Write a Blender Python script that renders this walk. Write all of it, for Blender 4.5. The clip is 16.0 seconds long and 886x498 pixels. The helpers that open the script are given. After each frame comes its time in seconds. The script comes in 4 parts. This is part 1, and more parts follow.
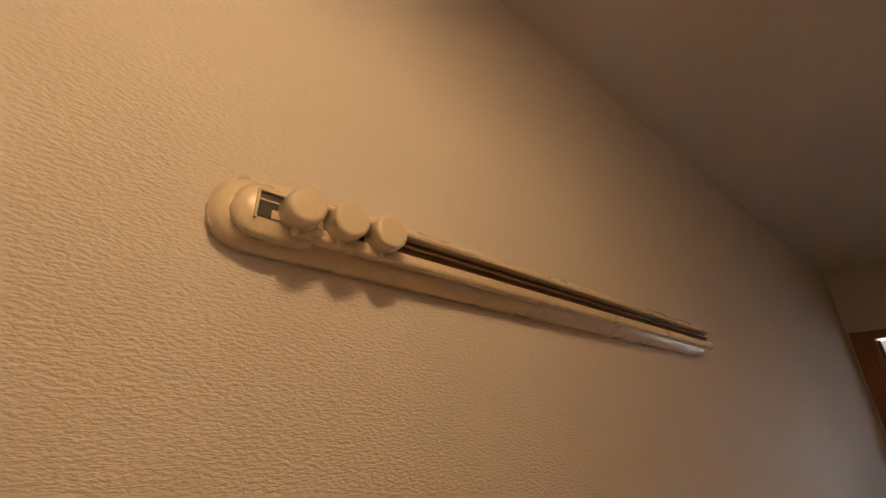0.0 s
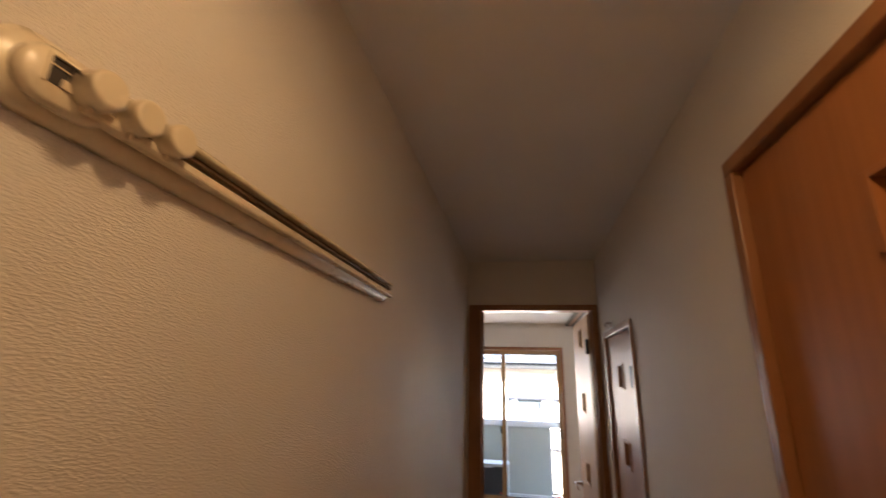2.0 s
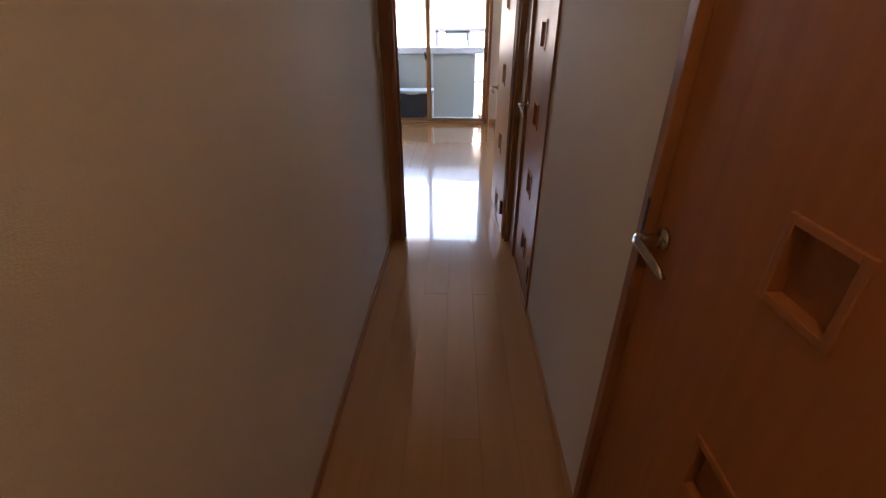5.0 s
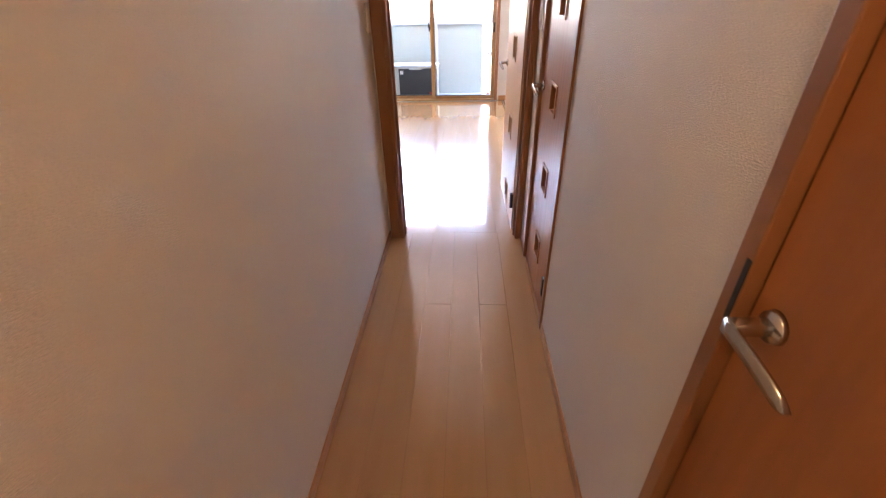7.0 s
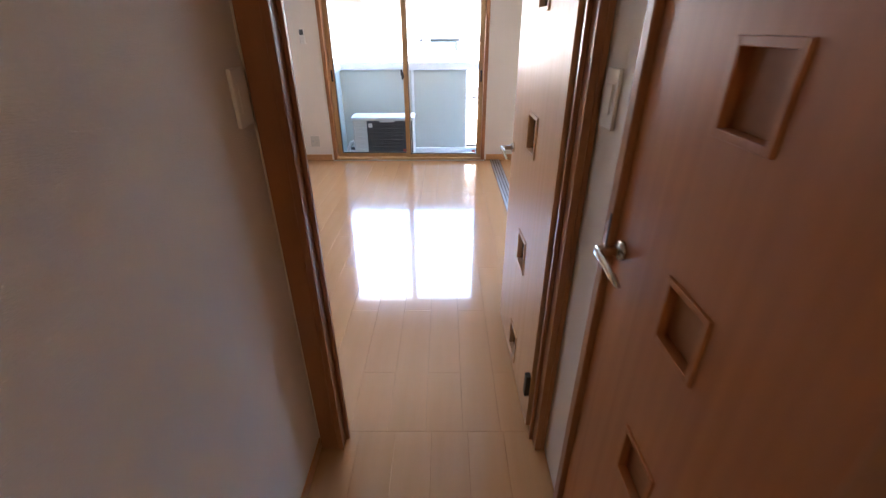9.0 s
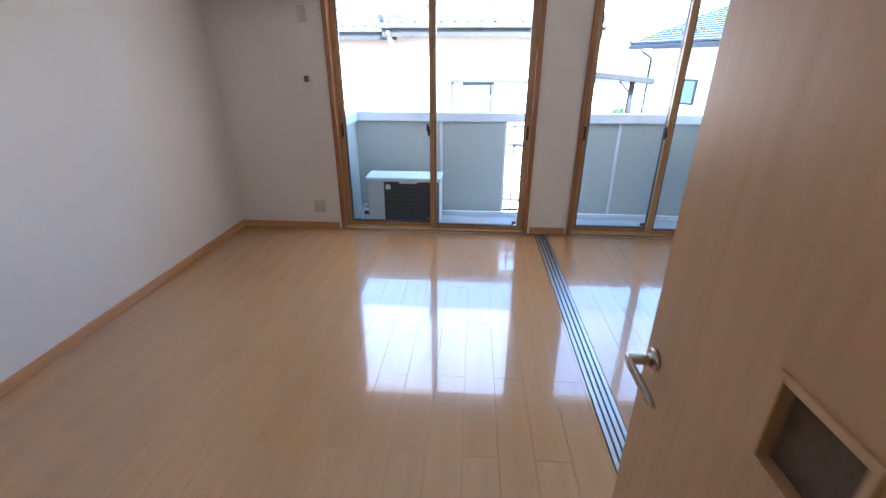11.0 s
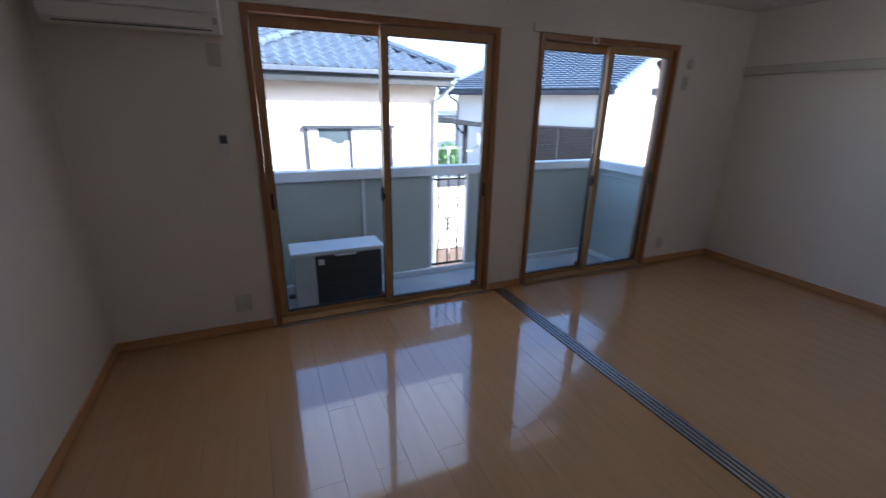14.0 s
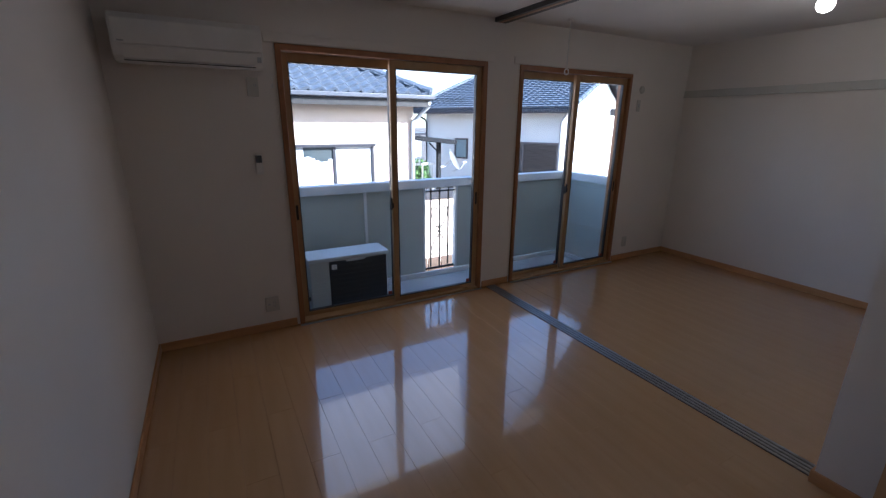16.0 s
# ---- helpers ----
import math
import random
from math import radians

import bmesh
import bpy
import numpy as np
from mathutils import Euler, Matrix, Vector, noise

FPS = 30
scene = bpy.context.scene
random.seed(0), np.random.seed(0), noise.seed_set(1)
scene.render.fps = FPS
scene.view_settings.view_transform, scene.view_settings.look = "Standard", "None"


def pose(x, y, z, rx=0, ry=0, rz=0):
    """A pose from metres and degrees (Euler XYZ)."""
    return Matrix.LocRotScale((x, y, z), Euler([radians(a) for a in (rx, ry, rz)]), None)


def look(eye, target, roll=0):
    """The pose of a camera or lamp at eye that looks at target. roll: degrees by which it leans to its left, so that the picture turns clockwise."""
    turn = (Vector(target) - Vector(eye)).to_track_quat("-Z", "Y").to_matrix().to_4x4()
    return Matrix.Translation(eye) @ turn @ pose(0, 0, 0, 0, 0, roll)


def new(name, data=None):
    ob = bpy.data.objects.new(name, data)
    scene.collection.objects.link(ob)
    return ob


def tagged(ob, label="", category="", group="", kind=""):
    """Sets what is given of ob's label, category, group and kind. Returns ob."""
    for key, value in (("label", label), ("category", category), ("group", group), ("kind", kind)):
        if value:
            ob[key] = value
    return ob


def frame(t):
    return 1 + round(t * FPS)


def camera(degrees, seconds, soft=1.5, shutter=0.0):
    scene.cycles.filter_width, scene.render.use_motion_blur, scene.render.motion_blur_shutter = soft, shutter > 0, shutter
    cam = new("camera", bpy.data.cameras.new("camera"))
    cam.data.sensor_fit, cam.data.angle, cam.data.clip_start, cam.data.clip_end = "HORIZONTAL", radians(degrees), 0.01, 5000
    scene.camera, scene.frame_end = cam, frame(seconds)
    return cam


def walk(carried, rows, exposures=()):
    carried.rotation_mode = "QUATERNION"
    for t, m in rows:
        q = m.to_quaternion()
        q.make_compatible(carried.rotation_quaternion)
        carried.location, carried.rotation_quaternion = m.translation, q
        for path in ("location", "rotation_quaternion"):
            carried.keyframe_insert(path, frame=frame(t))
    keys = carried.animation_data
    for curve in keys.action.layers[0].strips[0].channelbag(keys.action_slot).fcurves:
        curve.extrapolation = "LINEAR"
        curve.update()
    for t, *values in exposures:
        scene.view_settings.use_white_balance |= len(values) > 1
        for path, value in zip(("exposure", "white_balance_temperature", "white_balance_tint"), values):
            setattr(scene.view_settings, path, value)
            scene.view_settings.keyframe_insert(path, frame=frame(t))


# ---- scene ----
cam = camera(92.4, 16.0, soft=1.3, shutter=0.4)
PATH = [
    (0, (0.782, 0.084, 1.627), (1.948, 1.506, 2.414), -0.2),
    (0.5, (0.762, 0.111, 1.623), (2.084, 1.404, 2.387), 3.7),
    (1, (0.645, 0.106, 1.607), (2.271, 1.018, 2.332), 4.0),
    (1.5, (0.636, 0.094, 1.602), (2.354, 0.853, 2.29), 3.3),
    (2, (0.656, 0.057, 1.58), (2.538, 0.423, 2.15), 1.6),
    (2.5, (0.664, 0.017, 1.568), (2.608, 0.143, 2.019), 1.7),
    (3, (0.692, -0.003, 1.521), (2.69, 0.064, 1.557), 1.6),
    (3.5, (0.704, 0.005, 1.469), (2.666, 0.076, 1.089), 1.3),
    (4, (0.751, -0.003, 1.398), (2.649, 0.041, 0.769), 1.4),
    (4.5, (0.784, -0.012, 1.327), (2.592, 0.002, 0.472), 1.0),
    (7, (1.133, -0.041, 1.304), (2.832, 0.057, 0.253), -1.4),
    (7.5, (1.318, -0.059, 1.32), (3.116, -0.002, 0.445), -0.1),
    (8, (1.691, -0.034, 1.34), (3.497, -0.118, 0.484), 0.6),
    (10.3, (3.138, -0.041, 1.308), (4.857, 0.153, 0.304), -1.3),
    (10.5, (3.262, -0.060, 1.347), (5.039, 0.136, 0.452), 0.6),
    (11, (3.458, 0.035, 1.383), (5.287, 0.161, 0.583), 0.2),
    (11.5, (3.723, -0.009, 1.451), (5.525, 0.33, 0.652), 0.4),
    (12, (3.947, 0.112, 1.411), (5.789, 0.128, 0.633), 0.0),
    (12.5, (4.105, 0.292, 1.436), (5.949, 0.218, 0.664), 1.1),
    (13, (4.2, 0.642, 1.488), (6.04, 0.325, 0.77), 2.6),
    (13.5, (4.128, 0.918, 1.479), (5.998, 0.631, 0.832), 0.3),
    (14, (4.137, 1.205, 1.489), (5.871, 0.444, 0.844), 1.1),
    (14.5, (4.058, 1.445, 1.479), (5.673, 0.485, 0.794), 2.1),
    (15, (3.879, 1.598, 1.497), (5.536, 0.669, 0.873), 1.2),
    (15.5, (3.839, 1.656, 1.513), (5.521, 0.732, 0.95), 0.7),
    (16, (3.846, 1.669, 1.518), (5.528, 0.751, 0.946), 0.5),
]
EXPO = [(0.0, 3.82, 6100, 15), (1.5, 3.9, 6100, 15), (2.5, 3.6, 6150, 17), (3.5, 3.45, 6100, 19), (4.5, 3.4, 6100, 19), (7.0, 5.25, 5800, 20), (8.0, 4.85, 5750, 18), (10.5, 4.15, 5250, 13), (12.5, 2.95, 5000, 11), (13.5, 2.5, 5050, 12), (14.5, 1.98, 5200, 14), (16.0, 1.93, 5250, 16)]
walk(cam, [(t, look(eye, target, roll)) for t, eye, target, roll in PATH], EXPO)

# ---- light ----
world = bpy.data.worlds.new("sky")
scene.world = world
world.use_nodes = True
sky = world.node_tree.nodes.new("ShaderNodeTexSky")
sky.sky_type, sky.sun_disc = "NISHITA", False
SUN_EL = 31
SUN_DIR = Vector((-0.80, -0.60, 0)).normalized()   # horizontal way towards the sun
sky.sun_elevation = radians(SUN_EL)
sky.sun_rotation = math.atan2(SUN_DIR.x, SUN_DIR.y)
world.node_tree.nodes["Background"].inputs[1].default_value = 0.15
world.node_tree.links.new(sky.outputs[0], world.node_tree.nodes["Background"].inputs[0])
sun = new("sun", bpy.data.lights.new("sun", "SUN"))
sun.data.energy, sun.data.angle, sun.data.color = 5.0, radians(0.5), (1, 0.95, 0.87)
to_sun = Vector((SUN_DIR.x * math.cos(radians(SUN_EL)), SUN_DIR.y * math.cos(radians(SUN_EL)), math.sin(radians(SUN_EL))))
sun.matrix_world = look(to_sun * 30, (0, 0, 0))


def lamp(name, kind, m, power, colour, size):
    ob = new(name, bpy.data.lights.new(name, kind))
    ob.data.energy, ob.data.color = power, colour
    if kind == "POINT":
        ob.data.shadow_soft_size = size
    else:
        ob.data.shape, ob.data.size, ob.data.size_y = "RECTANGLE", size[0], size[1]
    ob.matrix_world = m
    return ob


# added area lamps standing in for skylight in the two window openings, above the parapet
lamp("window_light", "AREA", look((7.16, 0.37, 1.44), (5.5, 0.37, 1.12)), 1.5, (1.0, 0.89, 0.77), (1.52, 1.0))
lamp("window_light", "AREA", look((7.16, -1.53, 1.44), (5.5, -1.53, 1.12)), 0.42, (1.0, 0.89, 0.77), (1.30, 1.0))
# the hall's ceiling light
lamp("hall_bulb", "POINT", pose(0.74, -0.14, 2.17), 0.28, (1.0, 0.57, 0.22), 0.035)
lamp("room_bulb", "POINT", pose(5.35, -1.90, 2.21), 0.06, (1.0, 0.86, 0.68), 0.05)

# ---- materials ----
def material(name):
    m = bpy.data.materials.new(name)
    m.use_nodes = True
    return m, m.node_tree.nodes, m.node_tree.links, m.node_tree.nodes["Principled BSDF"]


def surface(name, a, b, scale=(8, 8, 8), rough=0.5, bump=0.1, fine=(90, 90, 90), metal=0.0, vary=0.0, spec=0.5, mix=(0.35, 0.7), coat=0.0, dist=0.002, detail=4, gloss=0.08):
    """Two colours mixed by a coarse noise, relief by a fine one; vary: change from piece to piece."""
    m, n, l, p = material(name)
    co = n.new("ShaderNodeTexCoord")
    ma = n.new("ShaderNodeMapping")
    ma.inputs["Scale"].default_value = scale
    l.new(co.outputs["Object"], ma.inputs[0])
    no = n.new("ShaderNodeTexNoise")
    no.inputs["Scale"].default_value, no.inputs["Detail"].default_value = 1.0, detail
    l.new(ma.outputs[0], no.inputs["Vector"])
    mr = n.new("ShaderNodeMapRange")
    mr.inputs[1].default_value, mr.inputs[2].default_value = mix
    l.new(no.outputs["Fac"], mr.inputs[0])
    cm = n.new("ShaderNodeMix")
    cm.data_type = "RGBA"
    cm.inputs[6].default_value, cm.inputs[7].default_value = (*a, 1), (*b, 1)
    l.new(mr.outputs[0], cm.inputs[0])
    col = cm.outputs[2]
    if vary:
        oi, hs, r = n.new("ShaderNodeObjectInfo"), n.new("ShaderNodeHueSaturation"), n.new("ShaderNodeMapRange")
        r.inputs[3].default_value, r.inputs[4].default_value = 1 - vary, 1 + vary
        l.new(oi.outputs["Random"], r.inputs[0])
        l.new(r.outputs[0], hs.inputs["Value"])
        l.new(col, hs.inputs["Color"])
        col = hs.outputs[0]
    l.new(col, p.inputs["Base Color"])
    p.inputs["Metallic"].default_value = metal
    p.inputs["Specular IOR Level"].default_value = spec
    p.inputs["Coat Weight"].default_value = coat
    p.inputs["Coat Roughness"].default_value = gloss
    f = n.new("ShaderNodeMapping")
    f.inputs["Scale"].default_value = fine
    l.new(co.outputs["Object"], f.inputs[0])
    fn = n.new("ShaderNodeTexNoise")
    fn.inputs["Scale"].default_value, fn.inputs["Detail"].default_value = 1.0, 3
    l.new(f.outputs[0], fn.inputs["Vector"])
    rr = n.new("ShaderNodeMapRange")
    rr.inputs[3].default_value, rr.inputs[4].default_value = rough * 0.85, min(1, rough * 1.15)
    l.new(no.outputs["Fac"], rr.inputs[0])
    l.new(rr.outputs[0], p.inputs["Roughness"])
    if bump:
        bu = n.new("ShaderNodeBump")
        bu.inputs["Strength"].default_value, bu.inputs["Distance"].default_value = bump, dist
        l.new(fn.outputs["Fac"], bu.inputs["Height"])
        l.new(bu.outputs[0], p.inputs["Normal"])
    return m


WALLPAPER = surface("wallpaper", (0.80, 0.752, 0.69), (0.755, 0.705, 0.642), (1.2, 1.2, 1.2), 0.62, 1.0, (190, 190, 480), spec=0.35, dist=0.0018)
CEILING = surface("ceiling_paper", (0.78, 0.76, 0.73), (0.73, 0.71, 0.68), (1.5, 1.5, 1.5), 0.8, 0.5, (160, 160, 160), spec=0.2)
BOARD = surface("maple_floor", (0.48, 0.275, 0.122), (0.44, 0.245, 0.103), (1.2, 16, 8), 0.17, 0.02, (4, 90, 30), vary=0.02, spec=0.5, coat=1.0, dist=0.0004, gloss=0.03)
GAP = surface("board_joint", (0.43, 0.24, 0.10), (0.39, 0.215, 0.09), rough=0.4)
DOOR_WOOD = surface("cherry_veneer", (0.42, 0.165, 0.050), (0.37, 0.14, 0.041), (45, 45, 1.3), 0.40, 0.12, (160, 160, 5), spec=0.5, dist=0.0006)
ROOM_DOOR = surface("pale_veneer", (0.58, 0.36, 0.18), (0.54, 0.325, 0.155), (45, 45, 1.3), 0.42, 0.1, (160, 160, 5), spec=0.5, dist=0.0006)
TRIM = surface("trim_wood", (0.34, 0.15, 0.055), (0.28, 0.12, 0.042), (14, 14, 4), 0.35, 0.1, (120, 120, 12), dist=0.0006)
SASH = surface("window_frame_wood_tone", (0.44, 0.275, 0.12), (0.38, 0.23, 0.095), (10, 10, 3), 0.38, 0.06, (120, 120, 20), dist=0.0005)
BASE = surface("skirting_wood", (0.55, 0.29, 0.12), (0.46, 0.23, 0.09), (4, 4, 30), 0.35, 0.08, (10, 10, 120), dist=0.0006)
PLASTIC = surface("ivory_plastic", (0.80, 0.70, 0.52), (0.76, 0.66, 0.48), (20, 20, 20), 0.28, 0.02)
WHITE = surface("white_plastic", (0.78, 0.77, 0.74), (0.72, 0.71, 0.68), (6, 6, 6), 0.35, 0.03)
STEEL = surface("satin_nickel", (0.62, 0.60, 0.57), (0.52, 0.50, 0.47), (30, 30, 30), 0.25, 0.03, metal=1.0)
ALU = surface("aluminium_track", (0.46, 0.455, 0.445), (0.40, 0.395, 0.385), (60, 2, 2), 0.4, 0.05, metal=1.0)
DARK = surface("dark_metal_and_shade", (0.035, 0.032, 0.03), (0.05, 0.045, 0.04), (30, 30, 30), 0.45, 0.1)
CANOPY = surface("matt_dark_sheet", (0.02, 0.021, 0.023), (0.03, 0.031, 0.033), (3, 3, 3), 0.95, 0.1, spec=0.1)
IRON = surface("black_iron", (0.015, 0.014, 0.013), (0.03, 0.027, 0.025), (40, 40, 40), 0.5, 0.2)
PANEL = surface("grey_green_panel", (0.43, 0.455, 0.405), (0.385, 0.41, 0.365), (0.9, 0.9, 0.7), 0.45, 0.06)
CAP = surface("pale_painted_aluminium", (0.66, 0.68, 0.68), (0.58, 0.60, 0.60), (3, 3, 3), 0.4, 0.04)
DECK = surface("balcony_sheet", (0.42, 0.43, 0.43), (0.33, 0.34, 0.34), (3, 3, 3), 0.75, 0.3)
UNIT = surface("beige_sheet_metal", (0.60, 0.585, 0.53), (0.54, 0.525, 0.47), (4, 4, 4), 0.4, 0.04)
COIL = surface("dark_coil", (0.045, 0.05, 0.055), (0.03, 0.033, 0.036), (2, 200, 2), 0.5, 0.5, (4, 300, 4))
STUCCO = surface("peach_stucco", (0.76, 0.63, 0.52), (0.70, 0.57, 0.46), (1.2, 1.2, 1.2), 0.9, 0.6, (60, 60, 60), dist=0.004)
STUCCO_B = surface("white_stucco", (0.72, 0.72, 0.70), (0.66, 0.66, 0.64), (1.2, 1.2, 1.2), 0.9, 0.6, (60, 60, 60), dist=0.004)
TILE = surface("blue_grey_roof_tile", (0.11, 0.13, 0.16), (0.08, 0.096, 0.12), (5, 5, 5), 0.45, 0.1, (40, 40, 40), mix=(0.3, 0.65))
GUTTER = surface("dark_gutter", (0.05, 0.05, 0.058), (0.035, 0.035, 0.042), (4, 4, 4), 0.35, 0.04)
EAVES = surface("blue_grey_gutter", (0.085, 0.09, 0.105), (0.065, 0.07, 0.085), (4, 4, 4), 0.4, 0.04)
PIPE = surface("pale_downpipe", (0.45, 0.46, 0.47), (0.38, 0.39, 0.40), (4, 4, 4), 0.4, 0.04)
SHUTTER = surface("brown_grey_shutter", (0.16, 0.14, 0.135), (0.12, 0.105, 0.10), (4, 4, 4), 0.5, 0.04)
GROUND = surface("ground", (0.16, 0.14, 0.12), (0.10, 0.09, 0.08), (0.5, 0.5, 0.5), 0.95, 0.8, (12, 12, 12), dist=0.02)
BROWN = surface("brown_fence", (0.13, 0.085, 0.06), (0.09, 0.06, 0.04), (3, 3, 9), 0.8, 0.2)
LEAF = surface("leaf", (0.05, 0.12, 0.025), (0.09, 0.17, 0.04), (9, 9, 9), 0.6, 0.1)
BARK = surface("bark", (0.12, 0.08, 0.05), (0.08, 0.05, 0.03), (20, 20, 4), 0.9, 0.6)
SCREEN_SLIT_SHADE = surface("grey_display_slit_shade", (0.10, 0.11, 0.12), (0.07, 0.08, 0.09), (40, 40, 40), 0.2, 0.0)
# brown that paints the shade inside the coat rail's groove
GROOVE_SHADE = surface("brown_groove_shade", (0.17, 0.11, 0.06), (0.13, 0.085, 0.045), (30, 30, 30), 0.4, 0.05)
PINK = surface("pink_cloth", (0.62, 0.36, 0.36), (0.55, 0.30, 0.31), (14, 14, 4), 0.9, 0.1)
RED = surface("red_sticker", (0.35, 0.06, 0.04), (0.28, 0.05, 0.03), (40, 40, 40), 0.5, 0.0)
CURTAIN = surface("curtain", (0.75, 0.74, 0.73), (0.60, 0.60, 0.61), (14, 14, 2), 0.9, 0.2)


def clear_glass(name, tint, weight):
    m, n, l, p = material(name)
    n.remove(p)
    tr, gl, fr, mx = n.new("ShaderNodeBsdfTransparent"), n.new("ShaderNodeBsdfGlossy"), n.new("ShaderNodeFresnel"), n.new("ShaderNodeMixShader")
    tr.inputs[0].default_value = (*tint, 1)
    gl.inputs["Roughness"].default_value = 0.01
    fr.inputs[0].default_value = weight
    l.new(fr.outputs[0], mx.inputs[0])
    l.new(tr.outputs[0], mx.inputs[1])
    l.new(gl.outputs[0], mx.inputs[2])
    l.new(mx.outputs[0], n["Material Output"].inputs[0])
    return m


GLASS = clear_glass("window_glass", (0.95, 0.97, 0.965), 1.25)
HOUSE_GLASS = surface("dark_house_glass", (0.05, 0.065, 0.07), (0.09, 0.10, 0.10), (2, 2, 2), 0.06, 0.0)
TEAL = surface("teal_frosted_pane", (0.20, 0.28, 0.31), (0.15, 0.22, 0.25), (3, 3, 12), 0.3, 0.05)
SMOKE = surface("frosted_smoky_glass", (0.12, 0.085, 0.065), (0.09, 0.065, 0.05), (60, 60, 60), 0.25, 0.1)
AMBER = surface("frosted_smoky_pane", (0.33, 0.135, 0.045), (0.29, 0.115, 0.038), (60, 60, 60), 0.3, 0.1)


def glow(name, colour, strength):
    m, n, l, p = material(name)
    p.inputs["Emission Color"].default_value, p.inputs["Emission Strength"].default_value = (*colour, 1), strength
    p.inputs["Base Color"].default_value = (0.8, 0.78, 0.72, 1)
    return m


BULB = glow("lit_bulb", (1.0, 0.90, 0.72), 3.0)
HALL_GLOBE = glow("lit_hall_globe", (1.0, 0.66, 0.32), 2.0)

# ---- building blocks ----
PLACE = {}


def thing(name, at, label="", category="", group="", kind=""):
    ob = new(name)
    ob.empty_display_size = 0.1
    ob.location = at
    PLACE[ob] = Vector(at)
    return tagged(ob, label, category, group, kind)


def part(name, bm, mat, parent=None, label="", smooth=False):
    """Links a bmesh in world places as one mesh, under a thing or a part."""
    base = PLACE[parent] if parent else Vector((0, 0, 0))
    bmesh.ops.translate(bm, verts=bm.verts, vec=-base)
    me = bpy.data.meshes.new(name)
    bm.to_mesh(me)
    bm.free()
    me.materials.append(mat)
    if smooth:
        me.polygons.foreach_set("use_smooth", [True] * len(me.polygons))
    ob = new(name, me)
    if parent:
        ob.parent = parent
    PLACE[ob] = base
    return tagged(ob, label)


def box(bm, x0, x1, y0, y1, z0, z1, b=0.0):
    m = Matrix.LocRotScale(((x0 + x1) / 2, (y0 + y1) / 2, (z0 + z1) / 2), None, (abs(x1 - x0), abs(y1 - y0), abs(z1 - z0)))
    made = bmesh.ops.create_cube(bm, size=1, matrix=m)["verts"]
    if b:
        edges = list({e for v in made for e in v.link_edges})
        bmesh.ops.bevel(bm, geom=edges, offset=b, segments=2, profile=0.5, affect="EDGES")
    return bm


def boxes(*rows, b=0.0):
    bm = bmesh.new()
    for r in rows:
        box(bm, *r, b=b)
    return bm


def rod(bm, a, c, r, seg=10, r2=None):
    a, c = Vector(a), Vector(c)
    d = c - a
    m = Matrix.Translation((a + c) / 2) @ d.to_track_quat("Z", "Y").to_matrix().to_4x4()
    bmesh.ops.create_cone(bm, cap_ends=True, segments=seg, radius1=r, radius2=r if r2 is None else r2, depth=d.length, matrix=m)
    return bm


def tube(bm, pts, r, seg=8):
    """A round bar through the points."""
    pts = [Vector(p) for p in pts]
    rings = []
    for i, p in enumerate(pts):
        d = (pts[min(i + 1, len(pts) - 1)] - pts[max(i - 1, 0)]).normalized()
        q = d.to_track_quat("Z", "Y")
        rings.append([bm.verts.new(p + q @ Vector((r * math.cos(k * math.tau / seg), r * math.sin(k * math.tau / seg), 0))) for k in range(seg)])
    for a, c in zip(rings, rings[1:]):
        for k in range(seg):
            bm.faces.new((a[k], a[(k + 1) % seg], c[(k + 1) % seg], c[k]))
    bm.faces.new(rings[0][::-1])
    bm.faces.new(rings[-1])
    return bm


def pill(bm, x0, x1, z0, z1, y0, y1, seg=10, soft=0.006):
    """A plate with round ends along x, standing proud from y0 to y1 with a softened rim."""
    r = (z1 - z0) / 2
    loops = []
    for y, s in ((y0, 0.0), (y1 + (y0 - y1) * 0.35, 0.0), (y1, soft)):
        ring = []
        for cx, a0 in ((x1 - r, -90), (x0 + r, 90)):
            for k in range(seg + 1):
                a = radians(a0 + 180 * k / seg)
                ring.append(bm.verts.new((cx + (r - s) * math.cos(a), y, (z0 + z1) / 2 + (r - s) * math.sin(a))))
        loops.append(ring)
    for a, c in zip(loops, loops[1:]):
        for k in range(len(a)):
            bm.faces.new((a[k], a[(k + 1) % len(a)], c[(k + 1) % len(a)], c[k]))
    bm.faces.new(loops[-1])
    bm.faces.new(loops[0][::-1])
    bmesh.ops.recalc_face_normals(bm, faces=bm.faces)
    return bm


def plate(us, zs, holes, a, b, along="x"):
    """One slab over a grid of cells, left open where holes names a cell; from a to b across."""
    bm = bmesh.new()
    at = (lambda u, z: (u, a, z)) if along == "x" else (lambda u, z: (a, u, z))
    grid = [[bm.verts.new(at(u, z)) for z in zs] for u in us]
    faces = [bm.faces.new((grid[i][j], grid[i + 1][j], grid[i + 1][j + 1], grid[i][j + 1])) for i in range(len(us) - 1) for j in range(len(zs) - 1) if (i, j) not in holes]
    bmesh.ops.delete(bm, geom=[v for v in bm.verts if not v.link_faces], context="VERTS")
    ex = bmesh.ops.extrude_face_region(bm, geom=list(bm.faces))
    bmesh.ops.translate(bm, verts=[g for g in ex["geom"] if isinstance(g, bmesh.types.BMVert)], vec=(0, b - a, 0) if along == "x" else (b - a, 0, 0))
    bmesh.ops.recalc_face_normals(bm, faces=bm.faces)
    return bm


def structure(name, bm, mat, label, category):
    return tagged(part(name, bm, mat), label, category, kind="structure")


